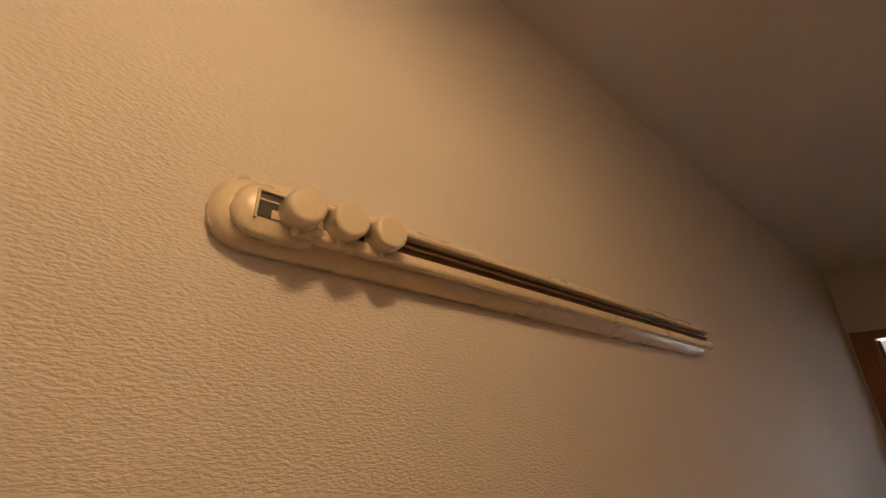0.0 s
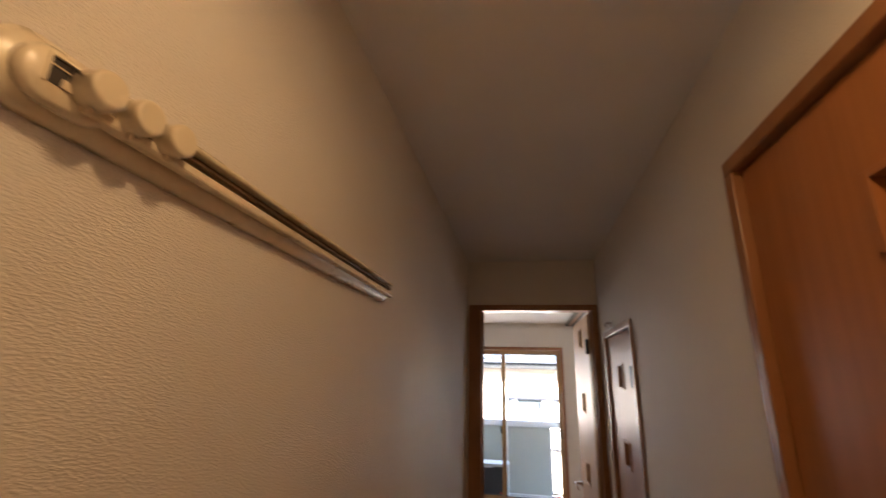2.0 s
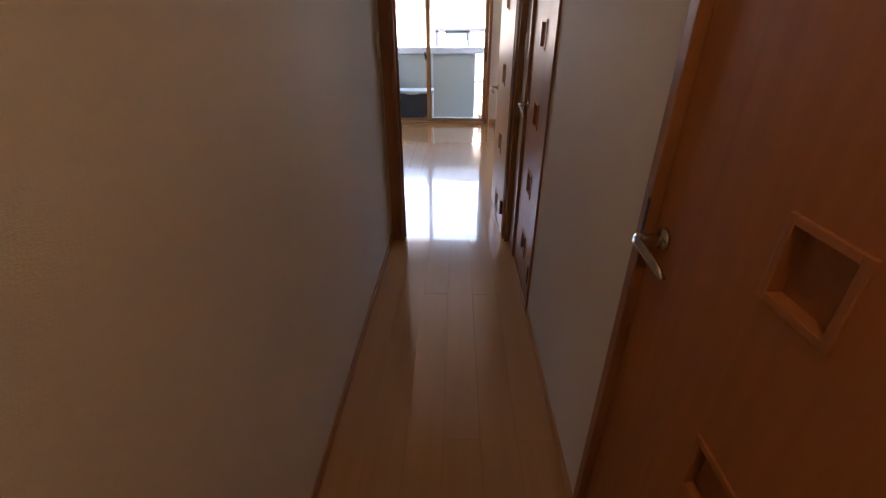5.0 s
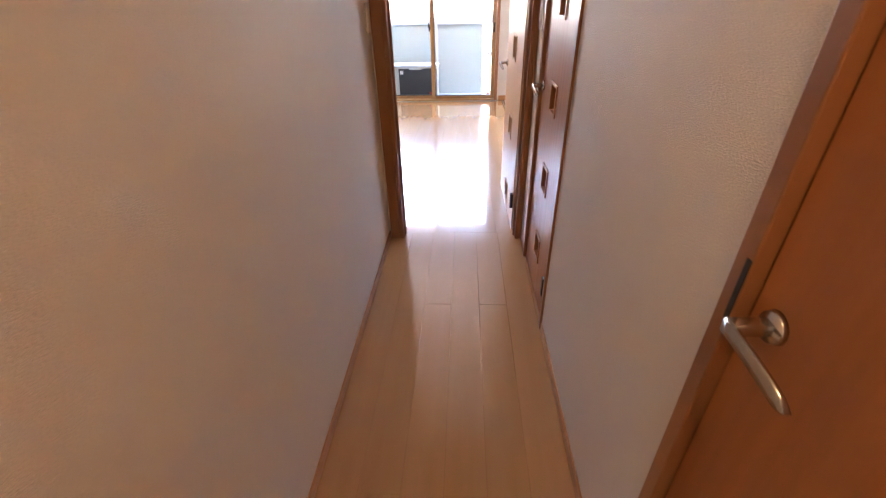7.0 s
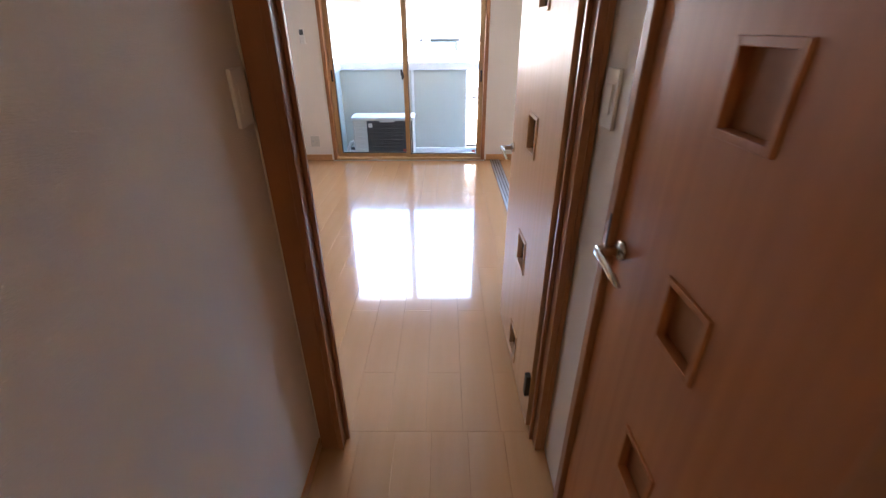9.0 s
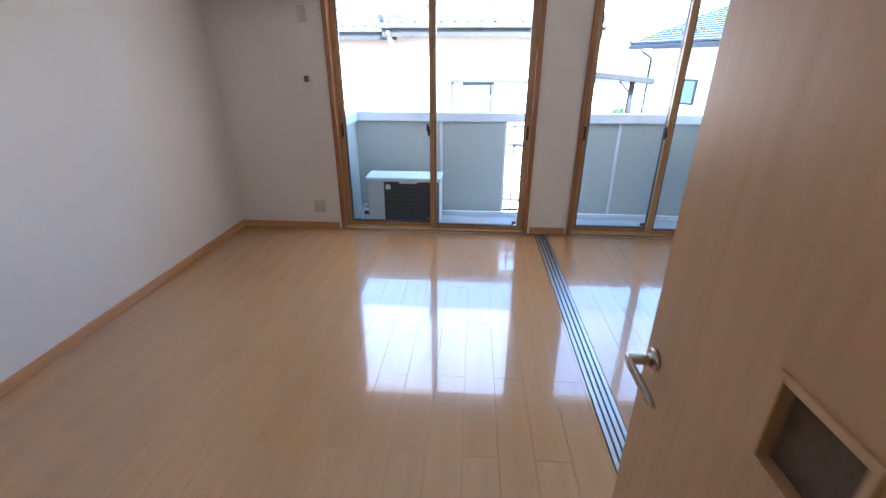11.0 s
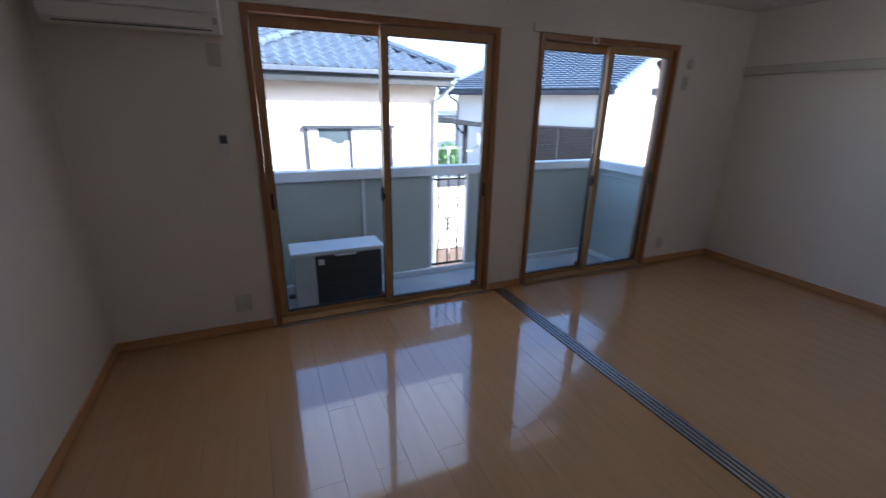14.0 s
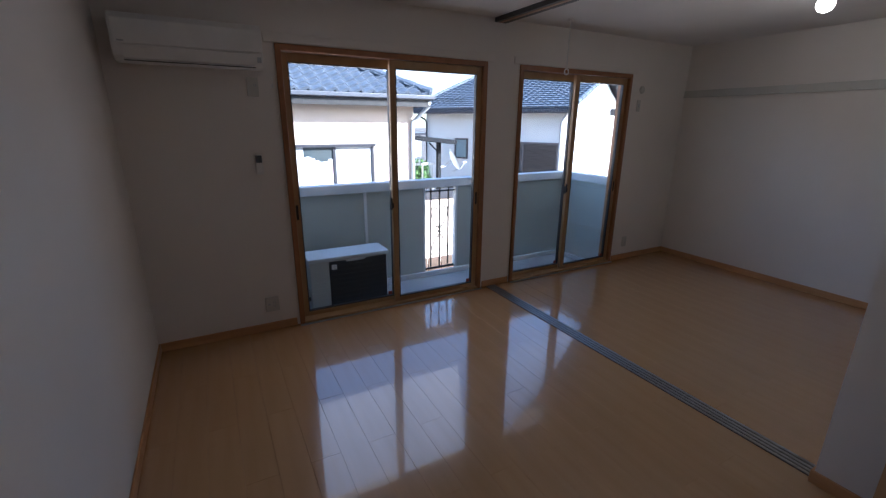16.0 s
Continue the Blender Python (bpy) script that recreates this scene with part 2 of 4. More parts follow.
# ---- the plan ----
HL, HR = 0.41, -0.385          # hall walls
RL, RR = 2.125, -3.155         # room walls
XB, XD, XW = -0.60, 3.375, 7.02  # hall's back, door wall, window wall
TOP = 2.335
JL, JR = 0.325, -0.348         # door opening
LIN = 1.982
HTOP = 2.305                   # hall ceiling
W1, W2 = (-0.455, 1.190), (-2.232, -0.815)
WT = 1.99

structure("wall_hall_left", boxes((XB - 0.1, XD, HL, HL + 0.1, -0.1, TOP)), WALLPAPER, "ivory woven-texture wallpaper hall wall", "wall")
ND0, ND1, ND_T = 0.845, 1.557, 2.005      # near door
RD0, RD1, RD_T = 2.60, 3.165, 1.80       # closet door
structure("wall_hall_right", plate((XB - 0.1, ND0 - 0.03, ND1 + 0.03, RD0 - 0.03, RD1 + 0.03, XD), (-0.1, RD_T + 0.03, ND_T + 0.03, TOP), {(1, 0), (1, 1), (3, 0)}, HR - 0.1, HR), WALLPAPER, "ivory woven-texture wallpaper hall wall with two doors", "wall")
structure("wall_hall_back", boxes((XB - 0.1, XB, HR, HL, -0.1, TOP)), WALLPAPER, "ivory wallpaper wall closing the hall", "wall")
structure("wall_door", plate((RR - 0.1, JR - 0.02, JL + 0.02, RL + 0.1), (-0.1, LIN + 0.02, TOP), {(1, 0)}, XD, XD + 0.065, "y"), WALLPAPER, "ivory wallpaper wall with a doorway into the room", "wall")
structure("wall_room_left", boxes((XD + 0.065, XW + 0.15, RL, RL + 0.1, -0.1, TOP)), WALLPAPER, "plain white wallpaper side wall", "wall")
structure("wall_room_right", boxes((XD + 0.065, XW + 0.15, RR - 0.1, RR, -0.1, TOP)), WALLPAPER, "white wallpaper side wall with a hanging rail", "wall")
structure("wall_window", plate((RR, W2[0], W2[1], W1[0], W1[1], RL), (-0.5, -0.02, WT, TOP), {(1, 1), (3, 1)}, XW, XW + 0.15, "y"), WALLPAPER, "white wallpaper wall with two balcony windows", "wall")
PX, PY0, PY1 = 4.39, -0.635, -0.505
structure("wall_partition", boxes((XD + 0.065, PX, PY0, PY1, -0.1, TOP)), WALLPAPER, "short white partition wall beside the open door", "wall")
structure("ceiling", boxes((XB - 0.1, XW + 0.15, RR - 0.1, RL + 0.1, TOP, TOP + 0.12), (XB, XD - 0.0005, HR + 0.0005, HL - 0.0005, HTOP, TOP - 0.001)), CEILING, "off-white papered ceiling", "ceiling")
# unseen slab, added to block the sun; its height sets the shadow outside
structure("roof", boxes((XB - 0.3, XW + 0.35, RR - 0.3, RL + 0.3, TOP + 0.125, TOP + 0.26)), STUCCO_B, "unseen flat roof slab, added to keep the sun off the balcony", "roof")

# skirting
def skirting(name, *rows):
    structure(name, boxes(*rows, b=0.003), BASE, "honey-brown wooden skirting board", "baseboard")


SK = 0.062
skirting("baseboard_left", (XD + 0.065, XW, RL - 0.012, RL - 0.0005, 0.001, SK))
skirting("baseboard_right", (XD + 0.065, XW, RR + 0.0005, RR + 0.012, 0.001, SK))
skirting("baseboard_window_a", (XW - 0.012, XW - 0.0005, W1[1] + 0.03, RL - 0.013, 0.001, SK))
skirting("baseboard_window_b", (XW - 0.012, XW - 0.0005, W2[1] + 0.03, W1[0] - 0.03, 0.001, SK))
skirting("baseboard_window_c", (XW - 0.012, XW - 0.0005, RR + 0.013, W2[0] - 0.03, 0.001, SK))
skirting("baseboard_partition", (XD + 0.08, PX + 0.012, PY1 + 0.0005, PY1 + 0.012, 0.001, SK), (PX + 0.0005, PX + 0.012, PY0, PY1, 0.001, SK))
skirting("baseboard_door_wall", (XD + 0.0655, XD + 0.076, JL + 0.07, RL - 0.013, 0.001, SK))
skirting("baseboard_hall_left", (XB, XD - 0.001, HL - 0.007, HL - 0.0005, 0.001, 0.05))
skirting("baseboard_hall_right_a", (ND1 + 0.045, RD0 - 0.045, HR + 0.0005, HR + 0.007, 0.001, 0.05))

# doorway lining and casing
door_frame = thing("door_frame", (XD, 0, 0), "reddish-brown wooden doorway lining and casing", "door frame", kind="structure")
part("jamb", boxes((XD - 0.014, XD + 0.077, JL, JL + 0.019, 0.001, LIN), b=0.002), TRIM, door_frame)
part("jamb", boxes((XD - 0.014, XD + 0.077, JR - 0.019, JR, 0.001, LIN), b=0.002), TRIM, door_frame)
part("head", boxes((XD - 0.014, XD + 0.077, JR - 0.019, JL + 0.019, LIN + 0.0005, LIN + 0.019), b=0.002), TRIM, door_frame)
part("stop", boxes((XD + 0.03, XD + 0.045, JL - 0.012, JL - 0.0005, 0.001, LIN - 0.002), b=0.002), TRIM, door_frame)
part("stop", boxes((XD + 0.03, XD + 0.045, JR + 0.0005, JR + 0.012, 0.001, LIN - 0.002), b=0.002), TRIM, door_frame)
part("casing", boxes((XD - 0.010, XD - 0.0005, JL + 0.0195, HL - 0.0085, 0.001, LIN + 0.037), b=0.003), TRIM, door_frame)
part("casing", boxes((XD - 0.010, XD - 0.0005, HR + 0.001, JR - 0.0195, 0.001, LIN + 0.037), b=0.003), TRIM, door_frame)
part("casing", boxes((XD - 0.010, XD - 0.0005, JR - 0.019, JL + 0.019, LIN + 0.0195, LIN + 0.037), b=0.003), TRIM, door_frame)
part("casing", boxes((XD + 0.0655, XD + 0.076, JL + 0.0195, JL + 0.055, 0.001, LIN + 0.037), b=0.003), TRIM, door_frame)
part("strike_plate", boxes((XD + 0.048, XD + 0.075, JL - 0.002, JL - 0.0003, 0.88, 0.96), b=0.0005), STEEL, door_frame, "small steel strike plate")


# ---- doors ----
def door(name, hinge, width, height, thick, label, wood, squares, side, mid=None, q=0.052, grip=0.925, pane=None):
    """A flush door with five small square lights in a column; hinge edge at the origin, running along local x, face to +y."""
    ob = thing(name, (0, 0, 0), label, "door")
    mid = width / 2 if mid is None else mid
    cuts = sorted(squares)
    zs = [0.008] + [z for c in cuts for z in (c - q, c + q)] + [height]
    body = part("panel", plate((0.002, mid - q, mid + q, width - 0.002), zs, {(1, 2 * k + 1) for k in range(len(cuts))}, -thick, 0), wood, ob)
    for c in cuts:
        fr = boxes((mid - q - 0.008, mid - q + 0.004, -thick - 0.004, 0.005, c - q - 0.008, c + q + 0.008), (mid + q - 0.004, mid + q + 0.008, -thick - 0.004, 0.005, c - q - 0.008, c + q + 0.008),
                   (mid - q + 0.004, mid + q - 0.004, -thick - 0.004, 0.005, c - q - 0.008, c - q + 0.004), (mid - q + 0.004, mid + q - 0.004, -thick - 0.004, 0.005, c + q - 0.004, c + q + 0.008), b=0.0015)
        part("light_frame", fr, wood, ob)
        part("pane", boxes((mid - q + 0.003, mid + q - 0.003, -thick / 2 - 0.003, -thick / 2 + 0.003, c - q + 0.003, c + q - 0.003)), pane or AMBER, ob, "frosted smoky brown pane")
    hx = width - 0.042
    for s, y in ((1, 0.0), (-1, -thick)):
        part("handle", lever(hx, y, grip, s), STEEL, ob, "satin nickel lever handle", smooth=True)
    for z in (0.20, height - 0.20):
        part("hinge", boxes((0.004, 0.030, -0.004, 0.017, z - 0.045, z + 0.045), b=0.002), IRON, ob, "dark metal hinge")
    part("latch_plate", boxes((width - 0.0022, width - 0.0005, -thick + 0.008, -0.008, 0.87, 0.98), b=0.0004), STEEL, ob)
    return ob


def lever(x, y, z, s):
    """Round rose, square neck and a flat drooping blade with a round tip."""
    bm = bmesh.new()
    rod(bm, (x, y, z), (x, y + s * 0.008, z), 0.021, 24, 0.019)
    box(bm, x - 0.009, x + 0.009, min(y + s * 0.007, y + s * 0.052), max(y + s * 0.007, y + s * 0.052), z - 0.008, z + 0.008, b=0.002)
    rings = []
    for k in range(11):
        t = k / 10
        hh = 0.0105 * (1.0 if t < 0.8 else math.sqrt(max(0.02, 1 - ((t - 0.8) / 0.2) ** 2)))
        c = Vector((x + 0.009 - 0.108 * t, y + s * (0.050 - 0.010 * t * t), z - 0.004 - 0.020 * t * t))
        rings.append([bm.verts.new(c + Vector((0, s * dy, dz * hh))) for dy, dz in ((0.0045, -0.7), (0.0045, 0.7), (0.002, 1.0), (-0.002, 1.0), (-0.0045, 0.7), (-0.0045, -0.7), (-0.002, -1.0), (0.002, -1.0))])
    for a, c in zip(rings, rings[1:]):
        for k in range(8):
            bm.faces.new((a[k], a[(k + 1) % 8], c[(k + 1) % 8], c[k]))
    bm.faces.new(rings[0])
    bm.faces.new(rings[-1][::-1])
    bmesh.ops.recalc_face_normals(bm, faces=bm.faces)
    return bm


SQ20 = (0.33, 0.70, 1.07, 1.44, 1.80)
SQ_ROOM = (0.125, 0.558, 1.0, 1.43, 1.85)
SQ18 = (0.24, 0.578, 0.917, 1.256, 1.597)
bath_door = door("door_hall", None, ND1 - ND0, ND_T - 0.005, 0.035, "closed orange-brown wooden door with five small square lights", DOOR_WOOD, SQ20, 1, 0.368, 0.048, grip=0.965)
bath_door.matrix_basis = pose(ND0, HR - 0.012, 0)
closet = door("door_closet", None, RD1 - RD0, RD_T - 0.005, 0.033, "closed reddish wooden closet door with five square lights", DOOR_WOOD, SQ18, 1)
closet.matrix_basis = pose(RD0, HR - 0.006, 0)
room_door = door("door_room", None, 0.715, LIN - 0.008, 0.035, "open pale wooden room door with five square lights", ROOM_DOOR, SQ_ROOM, 1, 0.345, 0.06, 0.875, SMOKE)
room_door.matrix_basis = pose(XD + 0.085, JR + 0.016, 0, 0, 0, 1.0)


def small_frame(name, x0, x1, top, label, grip):
    f = thing(name, ((x0 + x1) / 2, HR, 0), label, "door frame", kind="structure")
    part("jamb", boxes((x0 - 0.034, x0 - 0.002, HR - 0.099, HR + 0.009, 0.001, top), b=0.003), TRIM, f)
    part("jamb", boxes((x1 + 0.002, x1 + 0.034, HR - 0.099, HR + 0.009, 0.001, top), b=0.003), TRIM, f)
    part("head", boxes((x0 - 0.034, x1 + 0.034, HR - 0.099, HR + 0.009, top + 0.0005, top + 0.032), b=0.003), TRIM, f)
    part("strike_plate", boxes((x1 + 0.0025, x1 + 0.012, HR + 0.0092, HR + 0.0104, grip - 0.03, grip + 0.06), b=0.0004), IRON, f, "dark metal strike plate")
    # dark sheet added behind the door to keep outdoor light from the gaps
    part("backing", boxes((x0 - 0.03, x1 + 0.03, HR - 0.13, HR - 0.1005, 0.001, top + 0.02)), DARK, f)
    return f


small_frame("door_frame_hall", ND0, ND1, ND_T, "reddish-brown wooden frame of the hall door", 0.965)
small_frame("door_frame_closet", RD0, RD1, RD_T, "reddish-brown wooden frame of the closet door", 0.925)
catch = thing("door_catch", (2.98, HR, 1.85), "small steel door catch above the closet door", "catch")
part("plate", boxes((2.95, 3.02, HR + 0.0005, HR + 0.006, 1.838, 1.872), b=0.001), STEEL, catch)
part("hook", tube(bmesh.new(), [(2.98, HR + 0.005, 1.862), (2.98, HR + 0.025, 1.862), (2.985, HR + 0.033, 1.853), (2.99, HR + 0.03, 1.842)], 0.005), STEEL, catch)

# ---- windows ----
def window(name, y0, y1, label):
    w = thing(name, (XW, (y0 + y1) / 2, 0), label, "window", kind="structure")
    a, c = XW - 0.018, XW + 0.13
    o = 0.009
    part("window_frame", boxes((a, c, y0 - o, y0 + 0.028, -0.004, WT + 0.010), (a, c, y1 - 0.028, y1 + o, -0.004, WT + 0.010), b=0.003), TRIM, w, "brown wooden window jambs")
    part("head", boxes((a, c, y0 + 0.028, y1 - 0.028, WT - 0.03, WT + 0.010), b=0.003), TRIM, w)
    part("window_sill", boxes((a - 0.004, c, y0 + 0.028, y1 - 0.028, -0.003, 0.022), b=0.003), SASH, w)
    part("sill_rail", boxes((a - 0.03, a - 0.0045, y0 - o, y1 + o, 0.001, 0.006), b=0.001), ALU, w)
    mid = (y0 + y1) / 2
    zb, zt, st = 0.024, WT - 0.032, 0.046
    lo, hi = zb + 0.036, zt - 0.058        # glass, bottom and top
    for x, l, r in ((XW + 0.075, mid - 0.028, y1 - 0.03), (XW + 0.030, y0 + 0.03, mid + 0.028)):
        f = part("sash", boxes((x - 0.016, x + 0.016, l, l + st, zb, zt), (x - 0.016, x + 0.016, r - st, r, zb, zt), (x - 0.016, x + 0.016, l + st, r - st, zb, lo), (x - 0.016, x + 0.016, l + st, r - st, hi, zt), b=0.003), SASH, w, "honey wood-tone sliding sash")
        g = part("pane", boxes((x - 0.003, x + 0.003, l + st, r - st, lo, hi)), GLASS, f, "clear glass")
        g.visible_shadow = False
        part("gasket", boxes((x - 0.0165, x + 0.0165, l + st, l + st + 0.006, lo, hi), (x - 0.0165, x + 0.0165, r - st - 0.006, r - st, lo, hi), (x - 0.0165, x + 0.0165, l + st + 0.006, r - st - 0.006, lo, lo + 0.006), (x - 0.0165, x + 0.0165, l + st + 0.006, r - st - 0.006, hi - 0.006, hi)), DARK, f)
        ye = r - st / 2 if r > mid + 0.1 else l + st / 2
        part("pull", boxes((x - 0.0175, x - 0.0145, ye - 0.009, ye + 0.009, 0.81, 0.92), b=0.001), IRON, f, "black recessed pull")
        part("sticker", boxes((x - 0.0042, x - 0.0032, l + st + 0.015, l + st + 0.05, lo + 0.012, lo + 0.042)), RED, f)
    part("lock", boxes((XW + 0.020, XW + 0.046, mid + 0.0285, mid + 0.046, 0.83, 0.905), (XW + 0.004, XW + 0.020, mid + 0.022, mid + 0.044, 0.845, 0.885), (XW - 0.002, XW + 0.010, mid + 0.036, mid + 0.052, 0.87, 0.93), b=0.003), IRON, w, "black crescent lock")
    return w


def curtain_board(y0, y1):
    b = thing("curtain_board", (XW, (y0 + y1) / 2, WT), "pale mounting board above the window casing", "board", "curtain boards", "structure")
    part("board", boxes((XW - 0.016, XW - 0.0005, y0 - 0.075, y1 + 0.075, WT + 0.0125, WT + 0.072), b=0.003), WALLPAPER, b)


curtain_board(*W1)
curtain_board(*W2)
window("window_1", *W1, "wide brown-framed sliding balcony window, shut")
window("window_2", *W2, "narrower brown-framed sliding balcony window, shut")

# ---- balcony ----
BX, BF = 7.86, -0.13
structure("balcony_floor", boxes((XW + 0.15, BX + 0.1, -2.42, 1.40, BF - 0.12, BF)), DECK, "grey sheet balcony floor", "floor")
bal = thing("balcony_parapet", (BX, -0.5, BF), "grey-green panel balcony parapet with pale cap rail", "parapet", kind="structure")
BL, BR, OP0, OP1 = 1.235, -2.26, -0.685, -0.29
part("panel", boxes((BX, BX + 0.05, OP1, BL, BF, 0.853)), PANEL, bal)
part("panel", boxes((BX, BX + 0.05, BR, OP0, BF, 0.853)), PANEL, bal)
part("panel", boxes((XW + 0.151, BX + 0.05, BL + 0.0005, BL + 0.05, BF, 0.853)), PANEL, bal)
part("panel", boxes((XW + 0.151, BX + 0.05, BR - 0.05, BR - 0.0005, BF, 0.853)), PANEL, bal)
part("cap", boxes((BX - 0.03, BX + 0.09, BR - 0.09, BL + 0.09, 0.8535, 0.94), b=0.006), CAP, bal, "pale painted cap rail")
part("cap", boxes((XW + 0.151, BX - 0.031, BL - 0.03, BL + 0.09, 0.8535, 0.94), b=0.006), CAP, bal)
part("cap", boxes((XW + 0.151, BX - 0.031, BR - 0.09, BR + 0.03, 0.8535, 0.94), b=0.006), CAP, bal)
part("kerb", boxes((BX - 0.035, BX - 0.0005, BR, BL, BF, BF + 0.055), b=0.006), CAP, bal, "pale kerb along the panels")
part("kerb", boxes((XW + 0.2, BX - 0.036, BR, BR + 0.035, BF, BF + 0.055), b=0.006), CAP, bal)
for y in (0.36, -1.40):
    part("joint_strip", boxes((BX - 0.014, BX - 0.0005, y - 0.014, y + 0.014, BF + 0.056, 0.853), b=0.003), CAP, bal, "pale upright joint strip")
for y in (OP0, OP1):
    part("opening_post", boxes((BX - 0.004, BX + 0.054, y - 0.012, y + 0.012, BF + 0.056, 0.853), b=0.003), CAP, bal)
part("wire", rod(bmesh.new(), (XW + 0.16, BR + 0.02, 0.80), (BX, BR + 0.02, 0.80), 0.004, 6), PIPE, bal)
grille = thing("iron_grille", (BX + 0.025, (OP0 + OP1) / 2, BF + 0.055), "black wrought-iron grille with heart-shaped scrolls in the parapet opening", "grille")
gy, gx = (OP0 + OP1) / 2, BX + 0.025
for y in (gy - 0.108, gy, gy + 0.108):
    part("bar", boxes((gx - 0.006, gx + 0.006, y - 0.007, y + 0.007, BF + 0.056, 0.853)), IRON, grille)
part("rail", boxes((gx - 0.007, gx + 0.007, OP0 + 0.0125, OP1 - 0.0125, -0.07, -0.048)), IRON, grille)
part("rail", boxes((gx - 0.007, gx + 0.007, OP0 + 0.0125, OP1 - 0.0125, 0.80, 0.815)), IRON, grille)


def scroll(y_sign, up, z0):
    """Half a heart: from the middle knot out to the side bar and curling in at the end."""
    pts = []
    for k in range(9):
        t = k / 8
        pts.append((gx, gy + y_sign * (0.004 + 0.098 * math.sin(t * math.pi / 2)), z0 + up * 0.21 * t))
    cy, cz, r = gy + y_sign * 0.060, z0 + up * 0.21, 0.042
    for k in range(1, 15):
        a = k / 14 * 1.45 * math.pi
        rr = r * (1 - 0.5 * k / 14)
        pts.append((gx, cy + y_sign * rr * math.cos(a), cz + up * rr * math.sin(a)))
    return tube(bmesh.new(), pts, 0.0058, 6)


for ys in (1, -1):
    for up in (1, -1):
        part("scroll", scroll(ys, up, 0.36 + up * 0.025), IRON, grille)
        part("curl", tube(bmesh.new(), [(gx, gy + ys * (0.006 + 0.045 * math.sin(a)), 0.36 + up * (0.006 + 0.028 * (1 - math.cos(a)))) for a in [k * 0.42 for k in range(9)]], 0.005, 6), IRON, grille)
part("knot", boxes((gx - 0.01, gx + 0.01, gy - 0.013, gy + 0.013, 0.345, 0.375), b=0.004), IRON, grille)

lb = thing("laundry_bracket", (XW + 0.151, -2.36, 1.64), "grey folded laundry-pole bracket on the outer wall", "bracket")
part("mount", boxes((XW + 0.1505, XW + 0.165, -2.455, -2.375, 1.56, 1.72), b=0.003), SHUTTER, lb)
part("arm", boxes((XW + 0.1655, XW + 0.36, -2.435, -2.395, 1.605, 1.675), b=0.008), SHUTTER, lb, "grey folded arm")

# outdoor air-conditioning unit
ou = thing("outdoor_unit", (7.50, 0.70, BF), "beige outdoor air-conditioner unit with dark coil grille on the balcony", "air conditioner")
UX0, UX1, UY0, UY1, UZ0, UZ1 = 7.36, 7.62, 0.335, 1.035, BF + 0.06, 0.385
part("body", boxes((UX0, UX1, UY0, UY1, UZ0, UZ1), b=0.012), UNIT, ou)
part("lid", boxes((UX0 - 0.012, UX1 + 0.012, UY0 - 0.012, UY1 + 0.012, UZ1 - 0.022, UZ1 + 0.012), b=0.008), CAP, ou, "pale metal lid")
coil = part("coil_grille", boxes((UX0 - 0.006, UX0 - 0.0005, UY0 + 0.012, UY1 - 0.165, UZ0 + 0.012, UZ1 - 0.03)), COIL, ou, "dark coil fins")
bars = bmesh.new()
for k in range(9):
    z = UZ0 + 0.045 + k * 0.042
    if z < UZ1 - 0.05:
        box(bars, UX0 - 0.012, UX0 - 0.0065, UY0 + 0.03, UY1 - 0.175, z, z + 0.003)
part("guard", bars, DARK, coil)
part("label_plate", boxes((UX0 - 0.016, UX0 - 0.0125, UY1 - 0.23, UY1 - 0.185, UZ1 - 0.10, UZ1 - 0.055), b=0.001), WHITE, ou, "small white sensor box")
part("grip", boxes((UX0 - 0.012, UX0 - 0.0005, 0.55, 0.72, UZ1 - 0.044, UZ1 - 0.026), b=0.003), CAP, ou)
for k in range(6):
    part("side_slot", boxes((UX0 - 0.004, UX0 - 0.0005, UY1 - 0.14, UY1 - 0.04, UZ1 - 0.12 - k * 0.05, UZ1 - 0.105 - k * 0.05), b=0.001), UNIT, ou)
for y in (UY0 + 0.06, UY1 - 0.12):
    part("foot", boxes((UX0 + 0.01, UX1 - 0.01, y, y + 0.06, BF, UZ0 - 0.0005), b=0.004), DARK, ou)
part("hose", tube(bmesh.new(), [(7.45, UY1, 0.10), (7.45, UY1 + 0.06, 0.09), (7.44, UY1 + 0.09, 0.02), (7.40, UY1 + 0.07, -0.06), (7.34, UY1 + 0.05, -0.11)], 0.017), CAP, ou, "insulated pale hose", True)
part("valve", rod(bmesh.new(), (7.40, UY1 - 0.002, 0.03), (7.40, UY1 + 0.05, 0.03), 0.018), DARK, ou)

# ---- room fittings ----
ac = thing("air_conditioner", (XW, 1.66, 1.80), "white wall-mounted air conditioner, flap closed", "air conditioner")
AY0, AY1, AZ0, AZ1, AX = 1.295, 2.040, 1.818, 2.060, XW - 0.20
bm = bmesh.new()
prof = [(XW - 0.0005, AZ0 + 0.01), (XW - 0.08, AZ0), (AX + 0.05, AZ0 + 0.004), (AX + 0.015, AZ0 + 0.03), (AX, AZ0 + 0.075), (AX, AZ1 - 0.03), (AX + 0.02, AZ1), (XW - 0.0005, AZ1)]
ends = [[bm.verts.new((x, y, z)) for x, z in prof] for y in (AY0, AY1)]
for k in range(len(prof)):
    j = (k + 1) % len(prof)
    bm.faces.new((ends[0][k], ends[0][j], ends[1][j], ends[1][k]))
bm.faces.new(ends[0][::-1])
bm.faces.new(ends[1])
bmesh.ops.recalc_face_normals(bm, faces=bm.faces)
bmesh.ops.bevel(bm, geom=list(bm.edges), offset=0.006, segments=2, profile=0.5, affect="EDGES")
part("body", bm, WHITE, ac)
